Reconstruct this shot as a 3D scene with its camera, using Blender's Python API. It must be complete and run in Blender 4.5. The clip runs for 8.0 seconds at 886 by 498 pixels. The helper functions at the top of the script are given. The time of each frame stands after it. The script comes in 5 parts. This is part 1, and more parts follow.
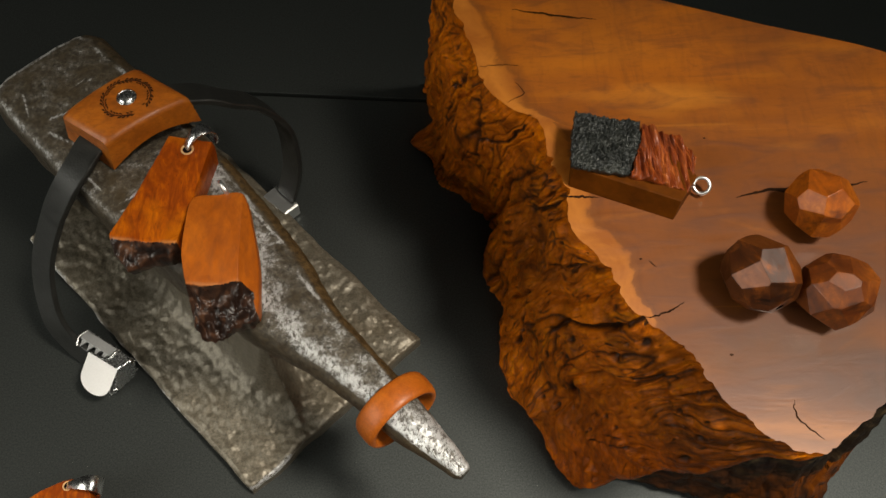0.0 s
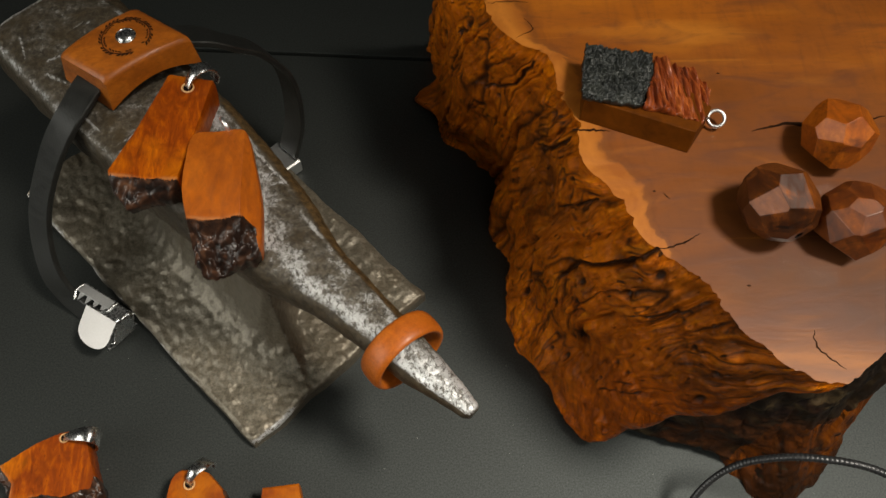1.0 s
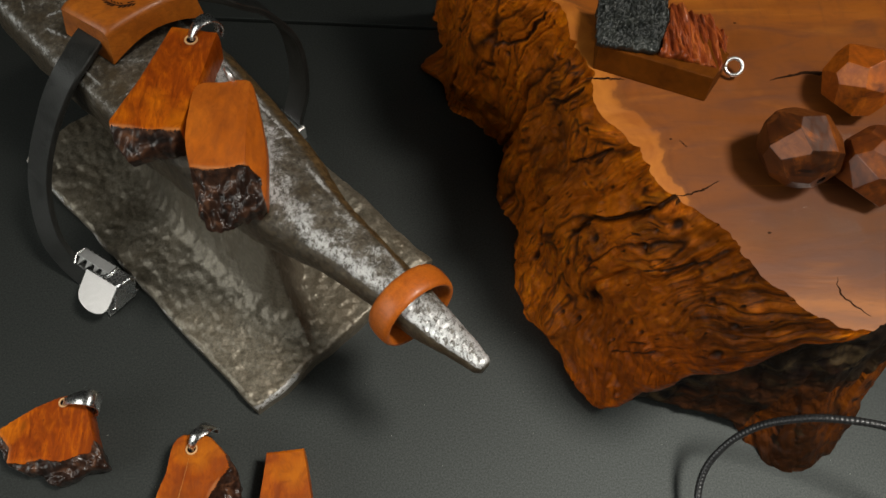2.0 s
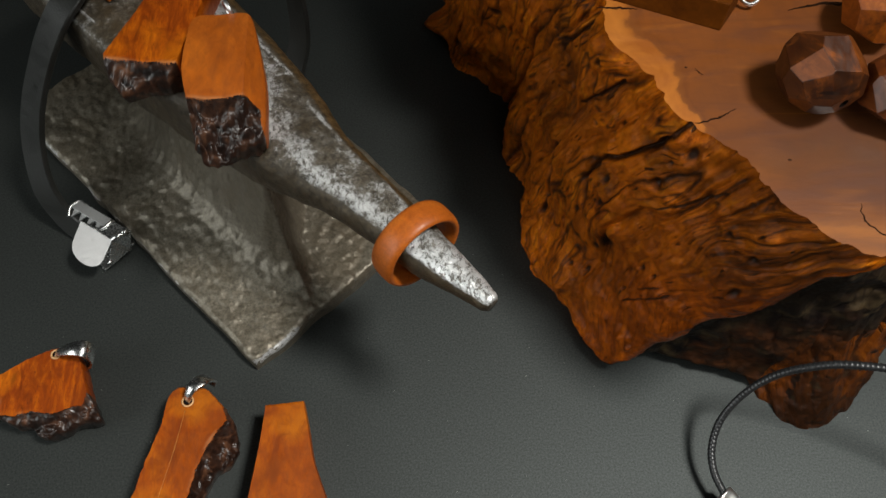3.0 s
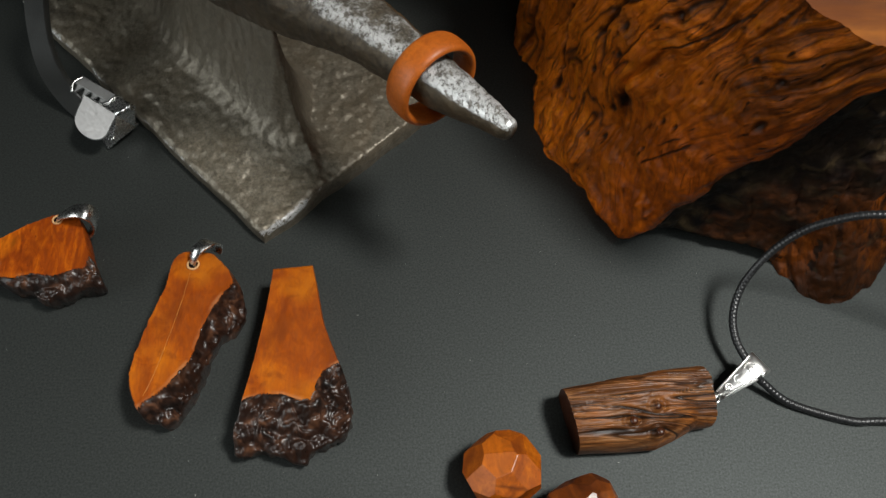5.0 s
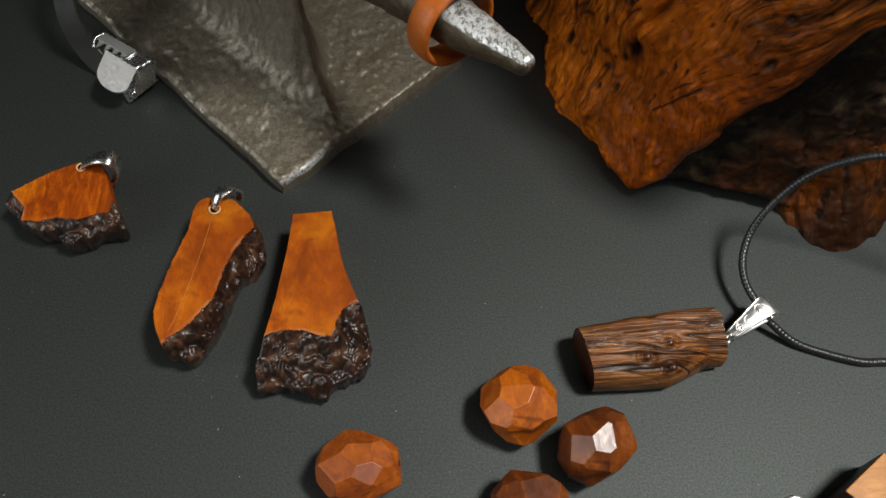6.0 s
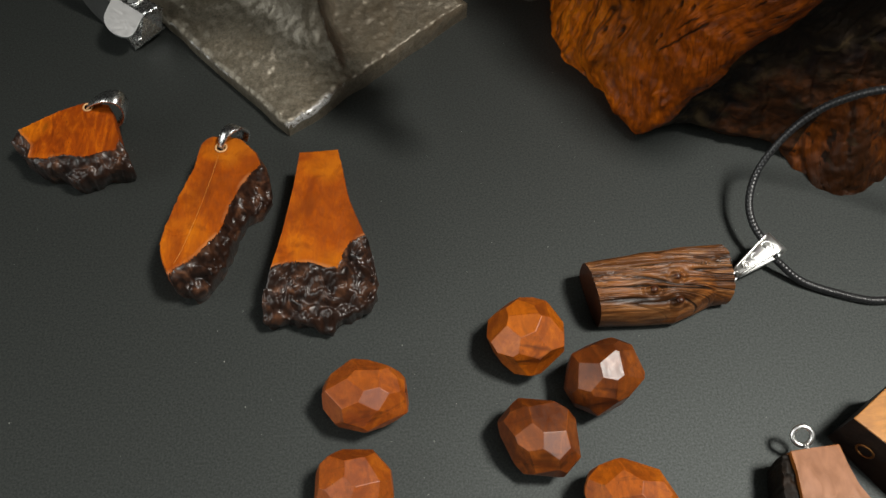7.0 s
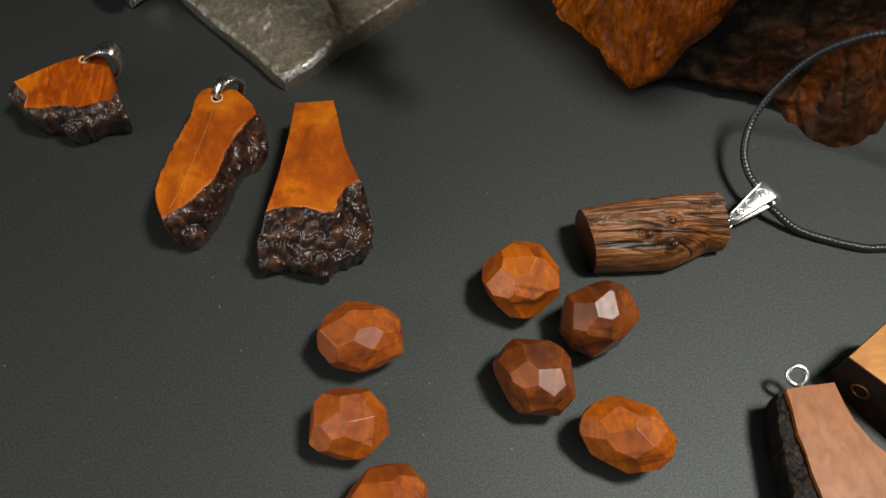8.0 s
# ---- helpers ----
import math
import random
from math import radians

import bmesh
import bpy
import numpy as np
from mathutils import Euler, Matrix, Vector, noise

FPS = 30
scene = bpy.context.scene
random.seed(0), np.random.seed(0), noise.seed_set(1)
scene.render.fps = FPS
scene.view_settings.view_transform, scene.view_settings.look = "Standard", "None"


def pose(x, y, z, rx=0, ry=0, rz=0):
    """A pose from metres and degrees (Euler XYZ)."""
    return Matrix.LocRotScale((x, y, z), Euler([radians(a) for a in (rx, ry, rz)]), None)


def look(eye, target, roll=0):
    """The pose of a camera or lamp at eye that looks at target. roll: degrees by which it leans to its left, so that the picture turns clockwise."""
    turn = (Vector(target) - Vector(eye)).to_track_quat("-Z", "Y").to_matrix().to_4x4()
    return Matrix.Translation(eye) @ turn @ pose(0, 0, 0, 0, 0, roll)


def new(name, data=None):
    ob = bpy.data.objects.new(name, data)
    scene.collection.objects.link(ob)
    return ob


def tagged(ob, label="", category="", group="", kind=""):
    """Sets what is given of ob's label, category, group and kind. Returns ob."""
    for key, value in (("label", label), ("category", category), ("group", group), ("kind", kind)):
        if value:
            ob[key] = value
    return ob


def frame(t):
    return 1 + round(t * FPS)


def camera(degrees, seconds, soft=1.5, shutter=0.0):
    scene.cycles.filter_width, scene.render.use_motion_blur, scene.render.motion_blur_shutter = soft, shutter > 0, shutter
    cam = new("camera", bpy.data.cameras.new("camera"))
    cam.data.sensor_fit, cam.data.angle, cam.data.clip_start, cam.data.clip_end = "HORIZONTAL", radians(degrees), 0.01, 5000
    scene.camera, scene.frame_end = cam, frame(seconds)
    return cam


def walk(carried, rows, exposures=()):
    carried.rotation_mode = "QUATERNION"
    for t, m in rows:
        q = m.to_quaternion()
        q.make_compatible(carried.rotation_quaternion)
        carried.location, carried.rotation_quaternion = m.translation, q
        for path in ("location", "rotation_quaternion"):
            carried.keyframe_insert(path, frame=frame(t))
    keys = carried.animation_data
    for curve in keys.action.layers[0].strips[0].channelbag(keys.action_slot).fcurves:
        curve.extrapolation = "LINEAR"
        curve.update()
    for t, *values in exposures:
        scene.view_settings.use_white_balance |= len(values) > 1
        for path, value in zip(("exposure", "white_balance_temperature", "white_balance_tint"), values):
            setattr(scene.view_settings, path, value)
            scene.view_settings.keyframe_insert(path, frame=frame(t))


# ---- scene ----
cam = camera(56.0, 8.0)
# seconds, eye, target, roll
PATH = [
    (0.0, (0.04595, -0.04629, 0.28213), (0.05701, 0.04709, 0.10562), 3.30),
    (0.5, (0.04473, -0.05324, 0.27515), (0.05613, 0.04051, 0.09885), 3.42),
    (1.0, (0.04326, -0.05917, 0.26838), (0.05457, 0.03509, 0.09235), 3.35),
    (1.5, (0.04151, -0.06369, 0.26272), (0.05280, 0.03100, 0.08692), 3.34),
    (3.0, (0.03882, -0.07920, 0.24183), (0.05012, 0.01724, 0.06698), 3.31),
    (3.5, (0.03655, -0.08707, 0.23201), (0.04846, 0.01023, 0.05768), 3.64),
    (4.0, (0.03366, -0.09480, 0.22310), (0.04598, 0.00331, 0.04925), 3.81),
    (4.5, (0.03311, -0.10431, 0.21754), (0.04519, -0.00523, 0.04423), 3.73),
    (6.0, (0.02700, -0.13004, 0.21056), (0.03949, -0.02922, 0.03828), 3.91),
    (6.5, (0.02187, -0.13950, 0.20567), (0.03453, -0.03741, 0.03416), 3.97),
    (7.0, (0.02461, -0.14660, 0.20036), (0.03710, -0.04409, 0.02908), 3.94),
    (7.5, (0.02547, -0.15415, 0.19636), (0.03783, -0.05074, 0.02562), 3.75),
    (8.0, (0.02530, -0.16008, 0.19256), (0.03782, -0.05655, 0.02190), 3.77),
]
# seconds, stops, kelvin, tint of the camera's own white balance
BALANCE = [(0.0, 0.09, 6950, 10), (1.5, 0.0, 6700, 10), (3.0, -0.06, 6250, 9), (4.5, -0.06, 6150, 9), (6.0, -0.04, 6300, 10), (8.0, 0.02, 6450, 10)]
walk(cam, [(t, look(e, g, r)) for t, e, g, r in PATH], BALANCE)

# ---- light ----
world = bpy.data.worlds.new("world")
scene.world = world
world.use_nodes = True
world.node_tree.nodes["Background"].inputs[0].default_value = (0.9, 0.95, 1.0, 1)
world.node_tree.nodes["Background"].inputs[1].default_value = 0.008


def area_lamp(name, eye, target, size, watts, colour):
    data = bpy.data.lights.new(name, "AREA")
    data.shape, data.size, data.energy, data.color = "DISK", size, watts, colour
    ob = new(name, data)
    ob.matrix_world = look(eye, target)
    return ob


# the spot over the display, a broad unseen fill lamp added to the west (no window there) and a soft round fill under
# the ceiling behind the viewer
beam = bpy.data.lights.new("spot_light", "SPOT")
beam.energy, beam.color, beam.shadow_soft_size, beam.spot_size, beam.spot_blend = 66.0, (1.0, 0.96, 0.875), 0.10, radians(40), 1.0
new("spot_light", beam).matrix_world = look((0.475, -0.10, 1.00), (0.075, -0.150, 0.0))
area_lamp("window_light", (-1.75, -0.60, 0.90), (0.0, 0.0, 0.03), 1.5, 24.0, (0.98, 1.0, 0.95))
area_lamp("ceiling_light", (0.55, -1.00, 1.75), (0.05, -0.05, 0.0), 1.2, 9.0, (0.97, 1.0, 0.95))


# ---- materials ----
class Shade:
    """A node material with short calls for textures, ramps and bumps."""

    def __init__(self, name, rough=0.5, metal=0.0, spec=0.5, coat=0.0, coat_rough=0.1):
        self.mat = bpy.data.materials.new(name)
        self.mat.use_nodes = True
        self.nt = self.mat.node_tree
        self.bsdf = self.nt.nodes["Principled BSDF"]
        for key, value in (("Roughness", rough), ("Metallic", metal), ("Specular IOR Level", spec), ("Coat Weight", coat), ("Coat Roughness", coat_rough)):
            self.bsdf.inputs[key].default_value = value
        self.coords = self.nt.nodes.new("ShaderNodeTexCoord").outputs["Object"]

    def link(self, a, b):
        self.nt.links.new(a, b)

    def put(self, socket, value):
        if isinstance(value, (int, float)):
            socket.default_value = value
        elif isinstance(value, tuple):
            socket.default_value = (*value, 1) if len(value) == 3 and socket.type == "RGBA" else value
        else:
            self.link(value, socket)

    def stretch(self, x, y, z, turn=(0, 0, 0), source=None):
        n = self.nt.nodes.new("ShaderNodeMapping")
        self.link(source or self.coords, n.inputs["Vector"])
        n.inputs["Scale"].default_value = (x, y, z)
        n.inputs["Rotation"].default_value = [radians(a) for a in turn]
        return n.outputs["Vector"]

    def noise(self, scale, detail=4.0, rough=0.55, distort=0.0, vec=None):
        n = self.nt.nodes.new("ShaderNodeTexNoise")
        self.link(vec or self.coords, n.inputs["Vector"])
        for key, value in (("Scale", scale), ("Detail", detail), ("Roughness", rough), ("Distortion", distort)):
            n.inputs[key].default_value = value
        return n.outputs["Fac"]

    def cells(self, scale, vec=None, feature="F1", smooth=False):
        n = self.nt.nodes.new("ShaderNodeTexVoronoi")
        n.feature = "SMOOTH_F1" if smooth else feature
        self.link(vec or self.coords, n.inputs["Vector"])
        n.inputs["Scale"].default_value = scale
        return n.outputs["Distance"]

    def attr(self, name):
        n = self.nt.nodes.new("ShaderNodeAttribute")
        n.attribute_name = name
        return n.outputs["Fac"]

    def attr_way(self, name):
        n = self.nt.nodes.new("ShaderNodeAttribute")
        n.attribute_name = name
        return n.outputs["Vector"]

    def chance(self):
        return self.nt.nodes.new("ShaderNodeObjectInfo").outputs["Random"]

    def ramp(self, fac, *stops):
        n = self.nt.nodes.new("ShaderNodeValToRGB")
        self.link(fac, n.inputs[0])
        els = n.color_ramp.elements
        while len(els) < len(stops):
            els.new(0.5)
        for el, (at, col) in zip(els, stops):
            el.position = at
            el.color = (*col, 1) if isinstance(col, tuple) else (col, col, col, 1)
        return n.outputs[0]

    def mix(self, fac, a, b, how="MIX"):
        n = self.nt.nodes.new("ShaderNodeMix")
        n.data_type, n.blend_type = "RGBA", how
        self.put(n.inputs[0], fac)
        self.put(n.inputs[6], a)
        self.put(n.inputs[7], b)
        return n.outputs[2]

    def calc(self, how, a, b=0.0):
        n = self.nt.nodes.new("ShaderNodeMath")
        n.operation = how
        self.put(n.inputs[0], a)
        self.put(n.inputs[1], b)
        return n.outputs[0]

    def span(self, fac, lo, hi, a=0.0, b=1.0):
        n = self.nt.nodes.new("ShaderNodeMapRange")
        self.put(n.inputs[0], fac)
        for k, v in enumerate((lo, hi, a, b)):
            n.inputs[k + 1].default_value = v
        return n.outputs[0]

    def bump(self, height, metres, strength=1.0):
        n = self.nt.nodes.new("ShaderNodeBump")
        n.inputs["Strength"].default_value, n.inputs["Distance"].default_value = strength, metres
        self.link(height, n.inputs["Height"])
        old = self.bsdf.inputs["Normal"].links
        if old:
            self.link(old[0].from_socket, n.inputs["Normal"])
        self.link(n.outputs[0], self.bsdf.inputs["Normal"])
        return self

    def set(self, **kw):
        for key, value in kw.items():
            self.put(self.bsdf.inputs[{"colour": "Base Color", "rough": "Roughness", "metal": "Metallic", "coat": "Coat Weight", "spec": "Specular IOR Level"}[key]], value)
        return self


def board_material():
    s = Shade("black_board", rough=0.58, spec=0.58)
    s.bsdf.inputs["Specular Tint"].default_value = (0.92, 1.0, 0.99, 1)
    big, fine = s.noise(9, 3), s.noise(3800, 2, 0.6)
    col = s.mix(s.span(s.noise(2100, 3, 0.75), 0.38, 0.68), s.ramp(big, (0.3, (0.0050, 0.0054, 0.0046)), (0.75, (0.0066, 0.0071, 0.0061))), (0.0135, 0.0145, 0.0125))
    s.set(colour=s.mix(s.span(s.noise(1500, 2, 0.5), 0.70, 0.78, 0.0, 0.7), col, (0.05, 0.052, 0.046)), rough=s.span(fine, 0.3, 0.75, 0.53, 0.64))
    s.set(spec=s.span(s.noise(1700, 3, 0.7), 0.34, 0.66, 0.42, 0.78))
    s.bump(s.noise(1900, 3, 0.7), 0.00010, 0.45)
    return s.mat


def wood_material(name, dark, mid, light, along=(1, 1, 1), turn=(0, 0, 0), figure=260.0, rough=0.36, coat=0.25, pores=0.3, wander=1.2, tint=0.0, bump=0.00005, spec=0.35, streaks=0.0, gold=0.0, mottle=1.0):
    """Oiled wood: broad figure, fine fibres along one way, dark pores."""
    s = Shade(name, rough=rough, spec=spec, coat=coat, coat_rough=0.22)
    vec = s.stretch(*along, turn=turn)
    broad, fibre, pore = s.noise(figure, 5, 0.6, wander, vec), s.noise(figure * 7, 3, 0.6, 0.6, vec), s.noise(figure * 14, 2, 0.5, 0, vec)
    col = s.ramp(broad, (0.28, dark), (0.5, mid), (0.72, light))
    cloud = s.noise(70, 3, 0.5, 0.8)
    col = s.mix(s.span(cloud, 0.42, 0.70, 0.0, 0.6 * mottle), col, tuple(c * q for c, q in zip(mid, (0.55, 0.42, 0.4))))
    col = s.mix(s.span(fibre, 0.35, 0.75, 0.0, 0.55), col, tuple(c * 0.45 for c in mid))
    col = s.mix(s.span(pore, 0.66, 0.74, 0.0, pores), col, tuple(c * 0.15 for c in dark))
    if gold:
        sweep = s.noise(38, 2, 0.4, 0.6, s.stretch(1, 1, 0.2))
        col = s.mix(s.span(sweep, 0.48, 0.66, 0.0, gold), col, tuple(c * q for c, q in zip(light, (1.0, 1.25, 1.2))))
        col = s.mix(s.span(sweep, 0.50, 0.34, 0.0, gold), col, tuple(c * 0.45 for c in mid))
    if streaks:
        streak = s.noise(110, 4, 0.6, 1.2, s.stretch(0.3, 1.3, 1.1, (35, 20, 40)))
        col = s.mix(s.span(streak, 0.58, 0.68, 0.0, streaks), col, tuple(c * 0.3 for c in dark))
        col = s.mix(s.span(streak, 0.40, 0.30, 0.0, 0.5), col, light)
        # reflections that set the facets apart are put in as random facet tones
        col = s.mix(s.span(s.attr("facet"), 0.4, 0.0, 0.0, 0.5), col, tuple(c * 0.9 for c in dark))
        col = s.mix(s.span(s.attr("facet"), 0.75, 1.0, 0.0, 0.3), col, light)
    if tint:
        col = s.mix(s.span(s.chance(), 0.0, 1.0, 0.0, tint), col, tuple(c * 0.5 for c in dark))
    col = s.mix(s.span(s.noise(160, 4, 0.6, 1.2), 0.50, 0.68, 0.0, 0.55 * mottle), col, tuple(c * q for c, q in zip(mid, (0.45, 0.36, 0.4))))
    col = s.mix(s.calc("MULTIPLY", s.span(s.attr("edge"), 0.15, 0.7), s.span(s.noise(130, 3), 0.44, 0.60, 0.0, 0.45)), col, (0.46, 0.20, 0.08))
    s.set(colour=col, rough=s.span(fibre, 0.3, 0.7, rough - 0.06, rough + 0.1))
    s.bump(fibre, bump, 0.5)
    return s.mat


def bark_material(name, dark, mid, light, scale=420.0, rough=0.38, relief=0.0005, coat=0.12, spec=0.4):
    s = Shade(name, rough=rough, spec=spec, coat=coat, coat_rough=0.3)
    a, b, c = s.noise(scale, 4, 0.55, 0.6), s.noise(scale * 4, 3, 0.6), s.noise(scale * 0.35, 3, 0.5, 0.5)
    col = s.ramp(a, (0.36, dark), (0.52, mid), (0.72, light))
    col = s.mix(s.span(c, 0.45, 0.65), col, tuple(v * 0.55 for v in mid))
    col = s.mix(s.calc("MULTIPLY", s.attr("red"), s.span(s.noise(70, 4, 0.6, 0.8), 0.36, 0.58, 0.15, 0.95)), col, s.mix(s.span(s.noise(330, 4, 0.65, 1.0, s.stretch(0.35, 1, 1, (0, 20, 30))), 0.36, 0.66), (0.014, 0.0045, 0.0015), (0.068, 0.021, 0.005)))
    s.set(colour=col, rough=s.span(b, 0.3, 0.7, rough - 0.12, rough + 0.15))
    s.bump(a, relief, 0.7)
    s.bump(b, 0.00004, 0.4)
    return s.mat


def burl_material():
    """The raw flank of the burl: wavy fibres that run down it, pits, darker colour in the hollows."""
    s = Shade("burl_flank", rough=0.42, spec=0.14, coat=0.0, coat_rough=0.3)
    way = s.attr_way("grain")
    fibre, streak, blotch = s.noise(0.55, 9, 0.72, 0.7, way), s.noise(2.6, 6, 0.72, 0.4, way), s.noise(75, 5, 0.65, 1.2)
    slit, tone, mott = s.noise(1.15, 3, 0.55, 0.5, way), s.noise(0.16, 4, 0.6, 0.8, way), s.noise(420, 5, 0.7, 0.6)
    col = s.ramp(fibre, (0.28, (0.022, 0.005, 0.001)), (0.40, (0.25, 0.047, 0.0006)), (0.52, (0.66, 0.146, 0.001)), (0.68, (0.95, 0.290, 0.003)))
    col = s.mix(s.span(tone, 0.46, 0.66, 0.0, 0.45), col, (0.10, 0.025, 0.003))
    col = s.mix(s.span(s.noise(26, 3, 0.55, 1.2), 0.48, 0.62, 0.0, 0.62), col, (0.040, 0.011, 0.002))
    col = s.mix(s.span(blotch, 0.54, 0.70, 0.0, 0.45), col, (0.12, 0.027, 0.003))
    col = s.mix(s.span(mott, 0.36, 0.62, 0.4, 0.0), col, (0.045, 0.012, 0.002))
    col = s.mix(s.span(streak, 0.57, 0.74, 0.0, 0.5), col, (0.030, 0.009, 0.002))
    col = s.mix(s.span(streak, 0.45, 0.32, 0.0, 0.6), col, (0.44, 0.15, 0.012))
    ruddy = s.calc("ADD", s.calc("MULTIPLY", fibre, 0.35), s.calc("ADD", s.calc("MULTIPLY", s.noise(110, 6, 0.68, 1.2), 0.45), s.calc("MULTIPLY", mott, 0.2)))
    hair = s.noise(7.5, 5, 0.7, 0.3, way)
    swath = s.calc("MULTIPLY", s.span(s.noise(48, 4, 0.6, 1.4), 0.44, 0.60), s.span(mott, 0.30, 0.62, 0.25, 0.85))
    col = s.mix(swath, col, s.mix(s.span(tone, 0.35, 0.65), (0.56, 0.135, 0.003), (0.30, 0.062, 0.002)))
    col = s.mix(s.span(hair, 0.52, 0.68, 0.0, 0.5), col, (0.030, 0.009, 0.002))
    col = s.mix(s.span(hair, 0.44, 0.32, 0.0, 0.5), col, (0.68, 0.235, 0.012))
    col = s.mix(s.calc("MULTIPLY", s.attr("red"), 0.9), col, s.ramp(ruddy, (0.37, (0.018, 0.0038, 0.001)), (0.49, (0.155, 0.029, 0.001)), (0.64, (0.50, 0.100, 0.002))))
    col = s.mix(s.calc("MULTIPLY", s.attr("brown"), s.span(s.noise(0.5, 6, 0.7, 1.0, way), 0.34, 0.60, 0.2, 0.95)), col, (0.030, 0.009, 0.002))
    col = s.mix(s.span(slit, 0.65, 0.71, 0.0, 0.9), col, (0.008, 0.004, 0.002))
    col = s.mix(s.span(s.attr("hollow_and_shade"), 0.15, 0.85, 0.0, 0.93), col, (0.012, 0.006, 0.003))
    s.set(colour=col, rough=s.span(mott, 0.3, 0.7, 0.30, 0.52))
    open_grain = s.span(s.calc("ADD", swath, s.attr("red")), 0.2, 1.0, 1.0, 0.35)
    s.bump(s.calc("MULTIPLY", fibre, open_grain), 0.00035, 0.8)
    s.bump(s.calc("MULTIPLY", streak, open_grain), 0.0002, 0.7)
    s.bump(s.span(slit, 0.62, 0.72, 1.0, 0.0), 0.0004, 0.9)
    s.bump(blotch, 0.0006, 0.6)
    s.bump(hair, 0.0001, 0.7)
    return s.mat


def slab_top_material():
    """The sanded and oiled face: heartwood with its chatoyance painted in as golden streaks, a pale sapwood rim."""
    s = Shade("slab_face", rough=0.40, spec=0.45, coat=0.38, coat_rough=0.36)
    vec, over = s.stretch(0.30, 1, 1, (0, 0, -24)), s.stretch(1, 0.16, 1, (0, 0, -20))
    broad, grain, fibre, cloud = s.noise(26, 3, 0.55, 1.2, vec), s.noise(150, 5, 0.62, 1.2, vec), s.noise(900, 3, 0.6, 0.3, vec), s.noise(18, 3, 0.5, 0.6)
    figure, curl = s.noise(230, 5, 0.65, 1.4, over), s.noise(60, 2, 0.5, 2.0, vec)
    edge = s.noise(75, 5, 0.65, 0.8)
    heart = s.ramp(broad, (0.30, (0.21, 0.052, 0.002)), (0.50, (0.34, 0.090, 0.004)), (0.70, (0.46, 0.136, 0.007)))
    heart = s.mix(s.calc("MULTIPLY", s.span(s.attr("tip_dark"), 0.0, 0.75), s.span(cloud, 0.35, 0.6, 0.95, 0.70)), heart, s.mix(s.span(grain, 0.35, 0.65), (0.068, 0.024, 0.009), (0.034, 0.013, 0.006)))
    heart = s.mix(s.span(cloud, 0.44, 0.62, 0.0, 0.45), heart, (0.14, 0.040, 0.008))
    heart = s.mix(s.span(figure, 0.48, 0.70, 0.0, 0.34), heart, (0.115, 0.031, 0.006))
    # lighter streaks put the wood's shifting gleam into the base colour
    gleam = s.noise(34, 3, 0.5, 0.7, s.stretch(0.22, 1.3, 1, (0, 0, 14)))
    heart = s.mix(s.span(gleam, 0.60, 0.74, 0.0, 0.75), heart, (0.50, 0.165, 0.014))
    thread = s.noise(30, 4, 0.6, 1.0, s.stretch(0.10, 2.6, 1, (0, 0, 16)))
    heart = s.mix(s.span(thread, 0.63, 0.70, 0.0, 0.7), heart, (0.70, 0.25, 0.02))
    heart = s.mix(s.span(thread, 0.38, 0.30, 0.0, 0.55), heart, (0.10, 0.027, 0.004))
    heart = s.mix(s.span(curl, 0.62, 0.80, 0.0, 0.4), heart, (0.42, 0.135, 0.012))
    heart = s.mix(s.span(grain, 0.50, 0.70, 0.0, 0.5), heart, (0.085, 0.022, 0.005))
    heart = s.mix(s.span(fibre, 0.5, 0.8, 0.0, 0.30), heart, (0.07, 0.02, 0.005))
    sap = s.mix(s.span(edge, 0.35, 0.7), (0.27, 0.074, 0.007), (0.46, 0.155, 0.019))
    zone = s.calc("ADD", s.attr("rim"), s.span(edge, 0.3, 0.7, -0.16, 0.16))
    col = s.mix(s.span(zone, 0.30, 0.60), sap, heart)
    line = s.calc("MULTIPLY", s.span(zone, 0.36, 0.44), s.span(zone, 0.70, 0.46))
    col = s.mix(s.calc("MULTIPLY", line, 0.5), col, (0.07, 0.017, 0.004))
    s.set(colour=col, rough=s.span(grain, 0.3, 0.7, 0.32, 0.46))
    s.bump(fibre, 0.00003, 0.5)
    s.bump(grain, 0.00018, 0.4)
    return s.mat


